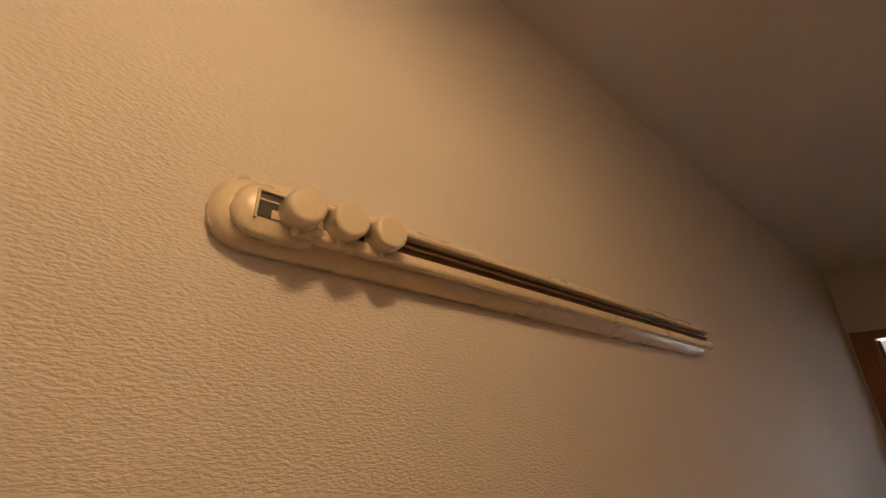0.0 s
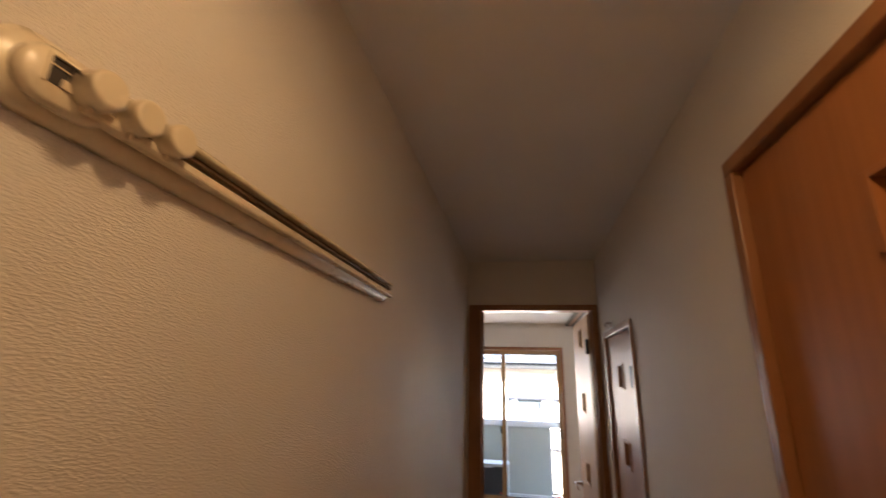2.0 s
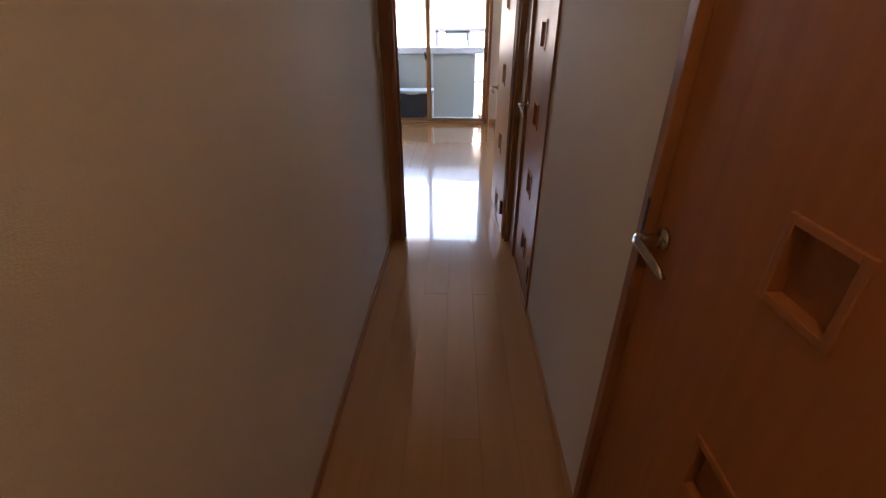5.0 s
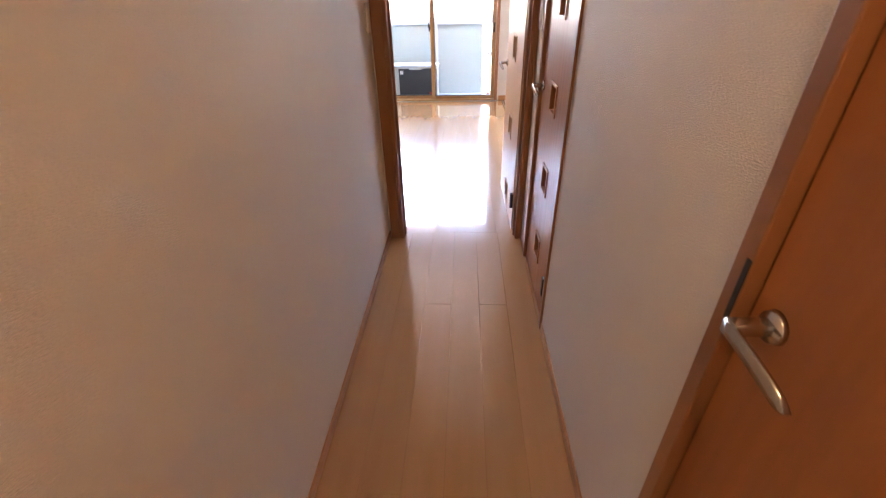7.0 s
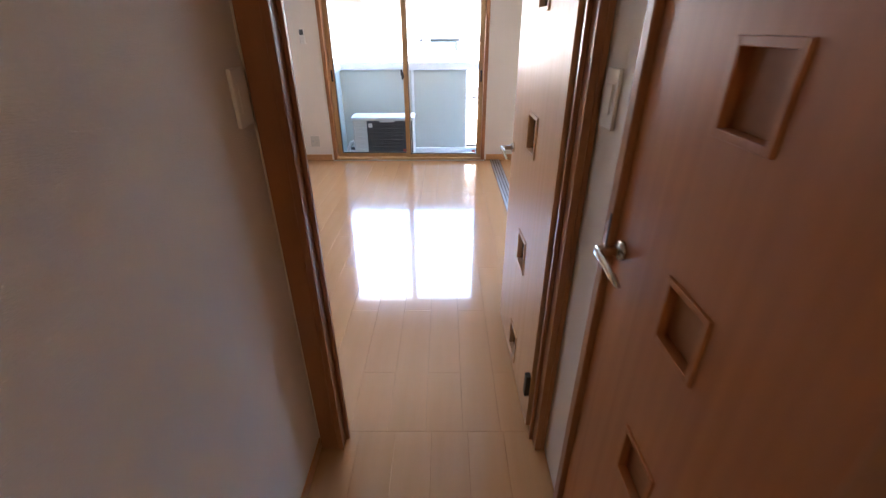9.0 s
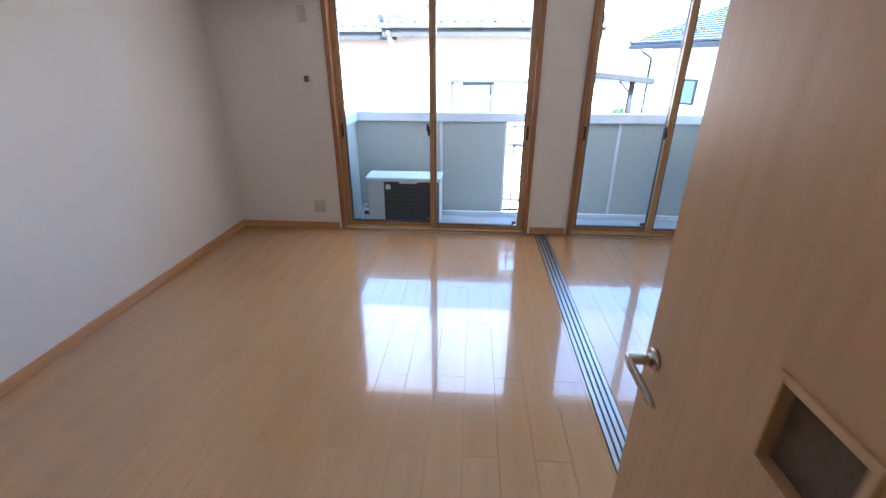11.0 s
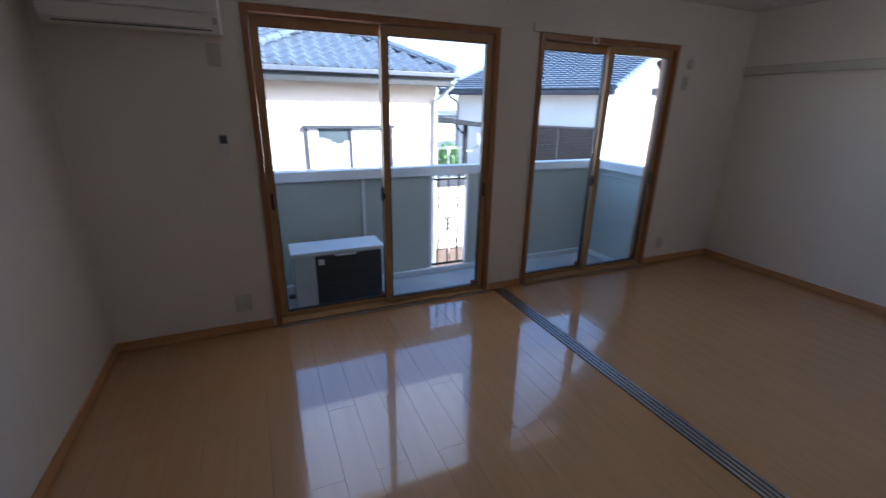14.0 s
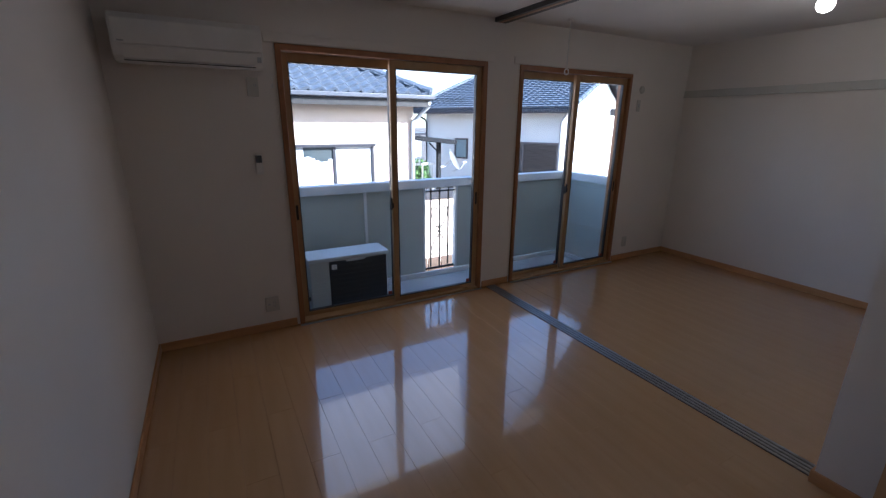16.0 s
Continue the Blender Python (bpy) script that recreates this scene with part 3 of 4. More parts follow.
part("front_cover", boxes((AX - 0.010, AX - 0.0005, AY0 + 0.012, AY1 - 0.012, AZ0 + 0.088, AZ1 - 0.03), b=0.004), WHITE, ac)
flap = bmesh.new()
box(flap, -0.003, 0.003, AY0 + 0.045, AY1 - 0.045, -0.034, 0.034, b=0.002)
bmesh.ops.transform(flap, matrix=Matrix.Translation((AX + 0.004, 0, AZ0 + 0.050)) @ Matrix.Rotation(radians(-19), 4, "Y"), verts=flap.verts)
part("flap", flap, WHITE, ac)
# dark strips stand in for the shade inside the outlet's slits
part("outlet_gap_shade", boxes((AX + 0.004, AX + 0.018, AY0 + 0.04, AY1 - 0.04, AZ0 + 0.0805, AZ0 + 0.0865)), DARK, ac)
part("outlet_gap_shade", boxes((AX + 0.022, AX + 0.034, AY0 + 0.045, AY1 - 0.045, AZ0 + 0.006, AZ0 + 0.010)), SCREEN_SLIT_SHADE, ac)
part("indicator", boxes((AX + 0.002, AX + 0.010, AY0 + 0.012, AY0 + 0.035, AZ0 + 0.035, AZ0 + 0.065), b=0.001), PIPE, ac)
part("badge", boxes((AX - 0.0112, AX - 0.0102, AY1 - 0.06, AY1 - 0.03, AZ0 + 0.096, AZ0 + 0.104)), PIPE, ac)


def wall_plate(name, y, z, w, h, label, category, inner, group=""):
    p = thing(name, (XW, y, z), label, category, group)
    part("plate", boxes((XW - 0.009, XW - 0.0005, y - w / 2, y + w / 2, z - h / 2, z + h / 2), b=0.003), UNIT, p)
    for dy, dz, iw, ih in inner:
        part("slot", boxes((XW - 0.0105, XW - 0.0092, y + dy - iw / 2, y + dy + iw / 2, z + dz - ih / 2, z + dz + ih / 2)), PIPE, p)
    return p


SLOTS = [(-0.02, 0.012, 0.004, 0.016), (-0.008, 0.012, 0.004, 0.016), (-0.02, -0.016, 0.004, 0.016), (-0.008, -0.016, 0.004, 0.016), (0.022, 0, 0.016, 0.016)]
wall_plate("wall_socket", 1.385, 0.208, 0.095, 0.115, "white double wall socket with aerial outlet", "socket", SLOTS, "wall sockets")
wall_plate("wall_socket", -2.45, 0.21, 0.07, 0.115, "white double wall socket near the corner", "socket", SLOTS[:4], "wall sockets")
wall_plate("wall_socket", 1.355, 1.725, 0.07, 0.115, "white wall socket below the air conditioner", "socket", SLOTS[:2], "wall sockets")
wall_plate("wall_socket", -2.39, 1.70, 0.05, 0.115, "white blank plate high on the wall", "plate", [(0, 0, 0.02, 0.03)], "wall sockets")
duct = thing("duct_cap", (XW, -2.42, 1.86), "round white duct cap on the wall", "cap")
part("rim", rod(bmesh.new(), (XW - 0.0005, -2.42, 1.86), (XW - 0.008, -2.42, 1.86), 0.04, 28, 0.038), UNIT, duct)
part("cover", rod(bmesh.new(), (XW - 0.0082, -2.42, 1.86), (XW - 0.013, -2.42, 1.86), 0.031, 28, 0.028), UNIT, duct)
rem = thing("remote_control", (XW, 1.368, 1.23), "white air-conditioner remote in a wall holder", "remote control")
part("holder", boxes((XW - 0.016, XW - 0.0005, 1.342, 1.394, 1.165, 1.225), b=0.004), WHITE, rem)
part("body", boxes((XW - 0.022, XW - 0.004, 1.346, 1.390, 1.175, 1.30), b=0.005), WHITE, rem)
part("display", boxes((XW - 0.0235, XW - 0.0222, 1.349, 1.387, 1.245, 1.293)), SCREEN_SLIT_SHADE, rem, "grey display")

rail = thing("hanging_rail", (5.2, RR, 1.84), "pale wooden hanging rail along the white wall", "rail")
part("board", boxes((XD + 0.2, XW - 0.005, RR + 0.0005, RR + 0.02, 1.80, 1.875), b=0.004), UNIT, rail)
part("lip", boxes((XD + 0.2, XW - 0.005, RR + 0.0205, RR + 0.032, 1.80, 1.815), b=0.003), UNIT, rail)

# floor track of the folded-away partition doors, and its ceiling track
trk = thing("floor_track", (5.7, -0.58, 0), "four-groove aluminium sliding door track set in the floor", "track", kind="structure")
TY0, TY1 = -0.635, -0.53
part("bed", boxes((PX + 0.013, XW - 0.014, TY0, TY1, -0.01, 0.0025)), DARK, trk)
for k in range(4):
    y = TY0 + 0.006 + k * 0.0262
    part("groove_rail", boxes((PX + 0.013, XW - 0.014, y, y + 0.0165, 0.0026, 0.0065), b=0.001), ALU, trk)
ctr = thing("ceiling_track", (5.7, -0.58, TOP), "dark brown ceiling track for sliding doors", "track", kind="structure")
for k in range(3):
    y = TY0 + k * 0.04
    part("channel", boxes((PX + 0.002, XW - 0.002, y, y + 0.032, TOP - 0.035, TOP - 0.0005), b=0.002), TRIM if k % 2 else DARK, ctr)


def drying_hook(x, y, drop):
    h = thing("drying_hook", (x, y, TOP), "white ceiling hook with a ring for a laundry pole", "hook", "laundry hooks")
    part("mount", rod(bmesh.new(), (x, y, TOP - 0.02), (x, y, TOP - 0.0005), 0.022, 16), WHITE, h)
    part("cord", rod(bmesh.new(), (x, y, TOP - drop), (x, y, TOP - 0.02), 0.004, 8), WHITE, h)
    if drop > 0.1:
        part("ring", tube(bmesh.new(), [(x, y + 0.022 * math.cos(k * math.tau / 20), TOP - drop - 0.02 + 0.022 * math.sin(k * math.tau / 20)) for k in range(21)], 0.006), WHITE, h, "white plastic ring", True)


drying_hook(6.75, -1.09, 0.38)
drying_hook(6.72, -2.90, 0.05)

bulb = thing("ceiling_bulb", (5.35, -1.90, TOP), "lit bare round bulb in a white ceiling socket", "lamp")
part("socket", rod(bmesh.new(), (5.35, -1.90, TOP - 0.035), (5.35, -1.90, TOP - 0.0005), 0.03, 16), WHITE, bulb)
bm = bmesh.new()
bmesh.ops.create_uvsphere(bm, u_segments=24, v_segments=14, radius=0.05, matrix=Matrix.Translation((5.35, -1.90, TOP - 0.08)))
g = part("bulb", bm, BULB, bulb, "glowing glass bulb", True)
g.visible_shadow = False
hall = thing("hall_ceiling_light", (0.74, -0.14, HTOP), "lit warm globe ceiling light in the hall", "lamp")
part("mount", rod(bmesh.new(), (0.74, -0.14, HTOP - 0.05), (0.74, -0.14, HTOP - 0.0005), 0.05, 20), WHITE, hall)
bm = bmesh.new()
bmesh.ops.create_uvsphere(bm, u_segments=24, v_segments=14, radius=0.045, matrix=Matrix.Translation((0.74, -0.14, 2.17)))
# unseen cone, added to keep the lamp's light off the ceiling
shade = bmesh.new()
rod(shade, (0.74, -0.14, 2.160), (0.74, -0.14, 2.262), 0.125, 32, 0.05)
bmesh.ops.delete(shade, geom=[f for f in shade.faces if len(f.verts) > 4 and f.calc_center_median().z < 2.18], context="FACES")
bmesh.ops.solidify(shade, geom=list(shade.faces), thickness=0.003)
part("shade", shade, WHITE, hall, "unseen open white shade, added to keep light off the ceiling", True)
g = part("globe", bm, HALL_GLOBE, hall, "frosted glowing globe", True)
g.visible_shadow = False

tie = thing("curtain_hook", (XW - 0.02, 1.235, 1.735), "small white curtain tie-back hook beside the window", "hook")
part("base", rod(bmesh.new(), (XW - 0.006, 1.235, 1.735), (XW - 0.0005, 1.235, 1.735), 0.012, 14), WHITE, tie)
part("hook", tube(bmesh.new(), [(XW - 0.005, 1.235, 1.735), (XW - 0.03, 1.235, 1.735), (XW - 0.042, 1.235, 1.75), (XW - 0.04, 1.235, 1.775), (XW - 0.028, 1.235, 1.785)], 0.005), WHITE, tie, smooth=True)

# ---- hall fittings ----
hk = thing("coat_hook_rail", (1.25, HL, 1.777), "ivory plastic coat-hook rail with three sliding round hooks", "coat rail")
KX0, KX1, KZ = 0.821, 1.675, 1.778
part("back_plate", pill(bmesh.new(), KX0, KX1, KZ - 0.027, KZ + 0.033, HL - 0.0005, HL - 0.017, soft=0.008), PLASTIC, hk, smooth=True)
part("rail_low", boxes((KX0 + 0.055, KX1 - 0.006, HL - 0.031, HL - 0.0172, KZ - 0.014, KZ - 0.003), b=0.003), PLASTIC, hk)
part("rail_high", boxes((KX0 + 0.055, KX1 - 0.006, HL - 0.031, HL - 0.0172, KZ + 0.014, KZ + 0.020), b=0.0025), PLASTIC, hk)
# channel and rib carry the groove's shade in their colour
part("channel", boxes((KX0 + 0.05, KX1 - 0.004, HL - 0.0195, HL - 0.0172, KZ - 0.0028, KZ + 0.0138)), GROOVE_SHADE, hk, "inner channel, groove shade put into its brown colour")
part("channel_rib", boxes((KX0 + 0.05, KX1 - 0.004, HL - 0.025, HL - 0.0196, KZ + 0.0055, KZ + 0.0078), b=0.0005), GROOVE_SHADE, hk)
cap = pill(bmesh.new(), KX0 + 0.013, KX0 + 0.084, KZ - 0.021, KZ + 0.023, HL - 0.0172, HL - 0.027, soft=0.004)
part("end_cap", cap, PLASTIC, hk, "rounded end cap", True)
# no hole is cut: a thin dark sheet paints the slot's inner shade
part("slot", boxes((KX0 + 0.030, KX0 + 0.054, HL - 0.0276, HL - 0.0271, KZ - 0.006, KZ + 0.014)), DARK, hk, "square slot in the cap, its shade a dark sheet")
part("slot_rim", boxes((KX0 + 0.028, KX0 + 0.030, HL - 0.030, HL - 0.0271, KZ - 0.008, KZ + 0.016), (KX0 + 0.0301, KX0 + 0.054, HL - 0.030, HL - 0.0271, KZ + 0.0141, KZ + 0.016), b=0.0005), PLASTIC, hk)
part("slot_tab", boxes((KX0 + 0.040, KX0 + 0.054, HL - 0.0292, HL - 0.0277, KZ - 0.006, KZ + 0.001), (KX0 + 0.0301, KX0 + 0.054, HL - 0.0286, HL - 0.0277, KZ + 0.007, KZ + 0.0085), b=0.0003), PLASTIC, hk)
part("end_cap", boxes((KX1 - 0.006, KX1 - 0.001, HL - 0.030, HL - 0.0172, KZ - 0.015, KZ - 0.003), b=0.002), CAP, hk, "clear pale tip")
for kx in (0.881, 0.918, 0.955):
    kn = bmesh.new()
    rod(kn, (kx, HL - 0.050, KZ + 0.004), (kx, HL - 0.027, KZ + 0.004), 0.0152, 36, 0.0158)
    bmesh.ops.bevel(kn, geom=[e for e in kn.edges if e.verts[0].co.y < HL - 0.045 and e.verts[1].co.y < HL - 0.045], offset=0.0035, segments=4, profile=0.5, affect="EDGES")
    caps = [f for f in kn.faces if len(f.verts) > 8]
    bmesh.ops.inset_individual(kn, faces=caps, thickness=0.0008)
    knob = part("hook_knob", kn, PLASTIC, hk, "round ivory hook", True)
    part("glide", boxes((kx - 0.006, kx + 0.006, HL - 0.0268, HL - 0.0197, KZ - 0.001, KZ + 0.0125), b=0.001), PLASTIC, knob)
    part("foot", boxes((kx - 0.005, kx + 0.001, HL - 0.036, HL - 0.0312, KZ - 0.018, KZ - 0.009), b=0.0015), PLASTIC, knob)


def hall_switch(name, x, y, s, label):
    p = thing(name, (x, y, 1.19), label, "switch")
    part("plate", boxes((x - 0.035, x + 0.035, y, y + s * 0.009, 1.13, 1.25), b=0.003), WHITE, p)
    part("rocker", boxes((x - 0.018, x + 0.018, y + s * 0.0092, y + s * 0.012, 1.16, 1.22), b=0.001), WHITE, p)


hall_switch("light_switch", 3.325, HL - 0.0005, -1, "white light switch plate on the hall wall")
hall_switch("light_switch", 3.30, HR + 0.0005, 1, "white light switch plate beside the closet door")

# ---- outside ----
structure("ground", boxes((-200, 300, -250, 250, -3.1, -2.9)), GROUND, "bare brown-grey ground below", "ground")


def tiled(origin, u, v, width, height, lo, hi, pitch=0.21, row=0.205, wave=0.026):
    """Wave tiles in stepped rows over a roof plane; lo(t), hi(t): the row's ends along u at the part t of the slope."""
    o, u, v = Vector(origin), Vector(u).normalized(), Vector(v).normalized()
    nrm = u.cross(v)
    if nrm.z < 0:
        nrm = -nrm
    bm = bmesh.new()
    n = max(1, int(height / row))
    for r in range(n):
        t0, t1 = r / n, min(1.0, (r + 1.18) / n)
        a, c = lo(r / n) * width, hi(r / n) * width
        k0, k1 = int(a / pitch * 6), int(c / pitch * 6)
        below, above, foot, lip = [], [], [], []
        for k in range(k0, k1 + 1):
            s = k * pitch / 6
            ph = (k % 6) / 6 * math.tau
            w = wave * (math.sin(ph) + 0.35 * math.sin(2 * ph))
            p = o + u * s
            below.append(bm.verts.new(p + v * (t0 * height) + nrm * (0.055 + w)))
            above.append(bm.verts.new(p + v * (t1 * height) + nrm * (0.018 + w)))
            lip.append(bm.verts.new(below[-1].co))
            foot.append(bm.verts.new(p + v * (t0 * height) + nrm * (0.005 + w)))
        for i in range(len(below) - 1):
            bm.faces.new((below[i], below[i + 1], above[i + 1], above[i]))
            bm.faces.new((foot[i], foot[i + 1], lip[i + 1], lip[i]))
    bmesh.ops.recalc_face_normals(bm, faces=bm.faces)
    return bm


def slab(pts, thick=0.06):
    bm = bmesh.new()
    f = bm.faces.new([bm.verts.new(p) for p in pts])
    ex = bmesh.ops.extrude_face_region(bm, geom=[f])
    bmesh.ops.translate(bm, verts=[g for g in ex["geom"] if isinstance(g, bmesh.types.BMVert)], vec=(0, 0, -thick))
    bmesh.ops.recalc_face_normals(bm, faces=bm.faces)
    return bm


def ridge(a, c, r=0.075):
    """A row of rounded cap tiles from a to c."""
    a, c = Vector(a), Vector(c)
    n = max(2, int((c - a).length / 0.30))
    bm = bmesh.new()
    for k in range(n):
        p, q = a.lerp(c, k / n), a.lerp(c, (k + 1.15) / n)
        rod(bm, p, q, r * 1.06, 10, r * 0.86)
    return bm


def hip_roof(ob, x0, x1, y0, y1, z, pitch, front=True):
    """Hipped roof over a plan; eaves at z."""
    half = min(x1 - x0, y1 - y0) / 2
    rise = half * math.tan(radians(pitch))
    if y1 - y0 <= x1 - x0:
        r0, r1 = Vector((x0 + half, (y0 + y1) / 2, z + rise)), Vector((x1 - half, (y0 + y1) / 2, z + rise))
    else:
        r0, r1 = Vector(((x0 + x1) / 2, y0 + half, z + rise)), Vector(((x0 + x1) / 2, y1 - half, z + rise))
    corners = [Vector((x0, y0, z)), Vector((x0, y1, z)), Vector((x1, y1, z)), Vector((x1, y0, z))]
    roof = part("roof", slab(corners, 0.08), GUTTER, ob)
    for a, c in ((0, 1), (1, 2), (2, 3), (3, 0)):
        p, q = corners[a], corners[c]
        tops = [min((r0, r1), key=lambda e: (e - p).length), min((r0, r1), key=lambda e: (e - q).length)]
        u = (q - p)
        w = u.length
        un = u.normalized()
        s0, s1 = (tops[0] - p).dot(un) / w, (tops[1] - p).dot(un) / w
        vv = tops[0] - (p + un * (s0 * w))
        poly = [p, q, tops[1]] + ([tops[0]] if (tops[0] - tops[1]).length > 0.01 else [])
        part("roof_deck", slab([x + Vector((0, 0, 0.01)) for x in poly], 0.02), TILE, roof)
        if a in (0, 1, 3):
            tagged(part("roof_tiles", tiled(p, un, vv, w, vv.length, lambda t, s=s0: s * t, lambda t, s=s1: 1 - (1 - s) * t), TILE, roof, smooth=True), kind="stuff")
    for c in range(4):
        top = min((r0, r1), key=lambda x: (x - corners[c]).length)
        part("ridge_tiles", ridge(corners[c] + Vector((0, 0, 0.06)), top + Vector((0, 0, 0.07))), TILE, roof)
    if (r0 - r1).length > 0.2:
        part("ridge_tiles", ridge(r0 + Vector((0, 0, 0.08)), r1 + Vector((0, 0, 0.08)), 0.1), TILE, roof)
    g = 0.06
    part("gutter", boxes((x0 - g, x0 + 0.02, y0 - g, y1 + g, z - 0.065, z + 0.005), (x0 + 0.02, x1 - 0.02, y0 - g, y0 + 0.02, z - 0.065, z + 0.005), (x0 + 0.02, x1 - 0.02, y1 - 0.02, y1 + g, z - 0.065, z + 0.005), b=0.012), EAVES, ob, "rounded grey rain gutter")
    part("fascia", boxes((x0 + 0.021, x0 + 0.05, y0, y1, z - 0.19, z - 0.0805), (x0 + 0.05, x1, y0 + 0.021, y0 + 0.05, z - 0.19, z - 0.0805), (x0 + 0.05, x1, y1 - 0.05, y1 - 0.021, z - 0.19, z - 0.0805)), IRON, ob, "dark eaves board")


# peach house facing the windows
H1 = 11.4
house = thing("house", (H1 + 2, 0, -2.9), "peach stucco house with blue-grey tiled hip roof", "house", "neighbouring houses")
part("wall", boxes((H1, H1 + 5, -1.80, 1.38, -2.9, 1.86)), STUCCO, house)
part("wall", boxes((H1 + 0.85, H1 + 7, 1.3805, 8.5, -2.9, 1.86)), STUCCO, house)
hip_roof(house, H1 - 0.40, H1 + 5.4, -1.97, 1.55, 1.965, 25)
hip_roof(house, H1 + 0.45, H1 + 7.4, -1.60, 8.9, 1.96, 25)
def house_window(ob, x, y0, y1, z0, z1):
    w = part("window", boxes((x - 0.05, x - 0.001, y0, y0 + 0.05, z0, z1), (x - 0.05, x - 0.001, y1 - 0.05, y1, z0, z1), (x - 0.09, x - 0.001, y0 - 0.03, y1 + 0.03, z1, z1 + 0.05), (x - 0.05, x - 0.001, y0 + 0.05, y1 - 0.05, z0, z0 + 0.04), (x - 0.05, x - 0.001, (y0 + y1) / 2 - 0.025, (y0 + y1) / 2 + 0.025, z0 + 0.04, z1), b=0.003), GUTTER, ob, "dark aluminium sliding window")
    part("pane", boxes((x - 0.022, x - 0.016, y0 + 0.05, (y0 + y1) / 2 - 0.025, z0 + 0.04, z1)), CURTAIN, w, "pane with white curtain behind")
    part("pane", boxes((x - 0.022, x - 0.016, (y0 + y1) / 2 + 0.025, y1 - 0.05, z0 + 0.04, z1)), HOUSE_GLASS, w)
    part("curtain", boxes((x - 0.028, x - 0.0225, y1 - 0.20, y1 - 0.05, z0 + 0.04, z1)), CURTAIN, w)
    bm = bmesh.new()
    y = (y0 + y1) / 2 + 0.03
    k = 0
    while y < y1 - 0.21:
        box(bm, x - 0.027, x - 0.0225, y, y + 0.075, z0 + 0.04, z1 - 0.20 - 0.05 * math.sin(k * 0.9))
        y += 0.076
        k += 1
    part("curtain", bm, CURTAIN, w)
    part("towel", boxes((x - 0.034, x - 0.0285, (y0 + y1) / 2 + 0.04, (y0 + y1) / 2 + 0.24, z1 - 0.46, z1 - 0.32), b=0.002), PINK, w, "faded pink cloth on the sill")
    return w
house_window(house, H1, -0.99, 0.45, 0.02, 1.09)
house_window(house, H1, -1.03, 0.43, -2.3, -1.0)
part("downpipe", tube(bmesh.new(), [(H1 - 0.36, -1.95, 1.87), (H1 - 0.34, -1.94, 1.78), (H1 - 0.10, -1.84, 1.60), (H1 - 0.05, -1.76, 1.52), (H1 - 0.05, -1.76, -2.9)], 0.038), PIPE, house, "pale downpipe", True)
part("downpipe", tube(bmesh.new(), [(H1 - 0.36, 1.46, 1.87), (H1 - 0.34, 1.45, 1.78), (H1 - 0.10, 1.40, 1.64), (H1 - 0.05, 1.36, 1.54), (H1 - 0.05, 1.36, -2.9)], 0.038), PIPE, house, "pale downpipe", True)

# white house, standing askew; built square and turned about its near corner
h2 = thing("house", (0, 0, 0), "white stucco house with louvred shutters and tiled gable roof", "house", "neighbouring houses")
L2, D2 = 4.85, 7.2
part("wall", boxes((0, D2, 0, L2, -2.9, 1.81)), STUCCO_B, h2)
RZ, RP = 1.91, 19.0
EX, RX, E0, E1, HIP = -0.45, 3.6, -0.38, L2 + 0.42, 4.75
RT = RZ + (RX - EX) * math.tan(radians(RP))
roof2 = part("roof", slab([(EX, E0, RZ), (EX, E1, RZ), (RX, HIP, RT), (RX, E0, RT)], 0.10), GUTTER, h2)
part("roof_deck", slab([(RX + 0.001, E0, RT), (RX + 0.001, HIP, RT), (2 * RX - EX, E1, RZ), (2 * RX - EX, E0, RZ)], 0.10), GUTTER, roof2)
part("roof_deck", slab([(EX, E1 + 0.001, RZ), (2 * RX - EX, E1 + 0.001, RZ), (RX, HIP + 0.001, RT)], 0.10), TILE, roof2)
slope = Vector((RX - EX, 0, RT - RZ))
tagged(part("roof_tiles", tiled((EX, E0, RZ + 0.01), (0, 1, 0), slope, E1 - E0, slope.length, lambda t: 0.0, lambda t: 1.0 - t * (E1 - HIP) / (E1 - E0), wave=0.008), TILE, roof2, smooth=True), kind="stuff")
part("verge_tiles", ridge((EX, E0 + 0.03, RZ + 0.05), (RX, E0 + 0.03, RT + 0.05), 0.07), TILE, roof2)
part("hip_tiles", ridge((EX, E1, RZ + 0.05), (RX, HIP, RT + 0.06), 0.07), TILE, roof2)
part("ridge_tiles", ridge((RX, E0, RT + 0.08), (RX, HIP, RT + 0.08), 0.10), TILE, roof2)
part("bargeboard", slab([(EX, E0 - 0.03, RZ - 0.02), (EX, E0 - 0.002, RZ - 0.02), (RX, E0 - 0.002, RT - 0.02), (RX, E0 - 0.03, RT - 0.02)], 0.16), CAP, roof2, "white bargeboard")
gb = bmesh.new()
gb.faces.new([gb.verts.new(p) for p in ((0, 0, 1.81), (2 * RX, 0, 1.81), (RX, 0, 1.81 + RX * math.tan(radians(RP))))])
bmesh.ops.solidify(gb, geom=list(gb.faces), thickness=0.05)
part("gable", gb, STUCCO_B, h2)
part("gutter", boxes((EX - 0.09, EX + 0.02, E0, E1, RZ - 0.13, RZ - 0.02), b=0.015), GUTTER, h2, "dark rain gutter")
sh = part("shutter", boxes((-0.05, -0.001, 0.10, 2.29, 0.92, 0.97), (-0.05, -0.001, 0.10, 0.15, -0.3, 0.92), (-0.05, -0.001, 2.24, 2.29, -0.3, 0.92), (-0.045, -0.001, 1.17, 1.22, -0.3, 0.92), b=0.003), SHUTTER, h2, "dark louvred window shutters")
part("backing", boxes((-0.012, -0.0015, 0.15, 2.24, -0.3, 0.92)), DARK, sh)
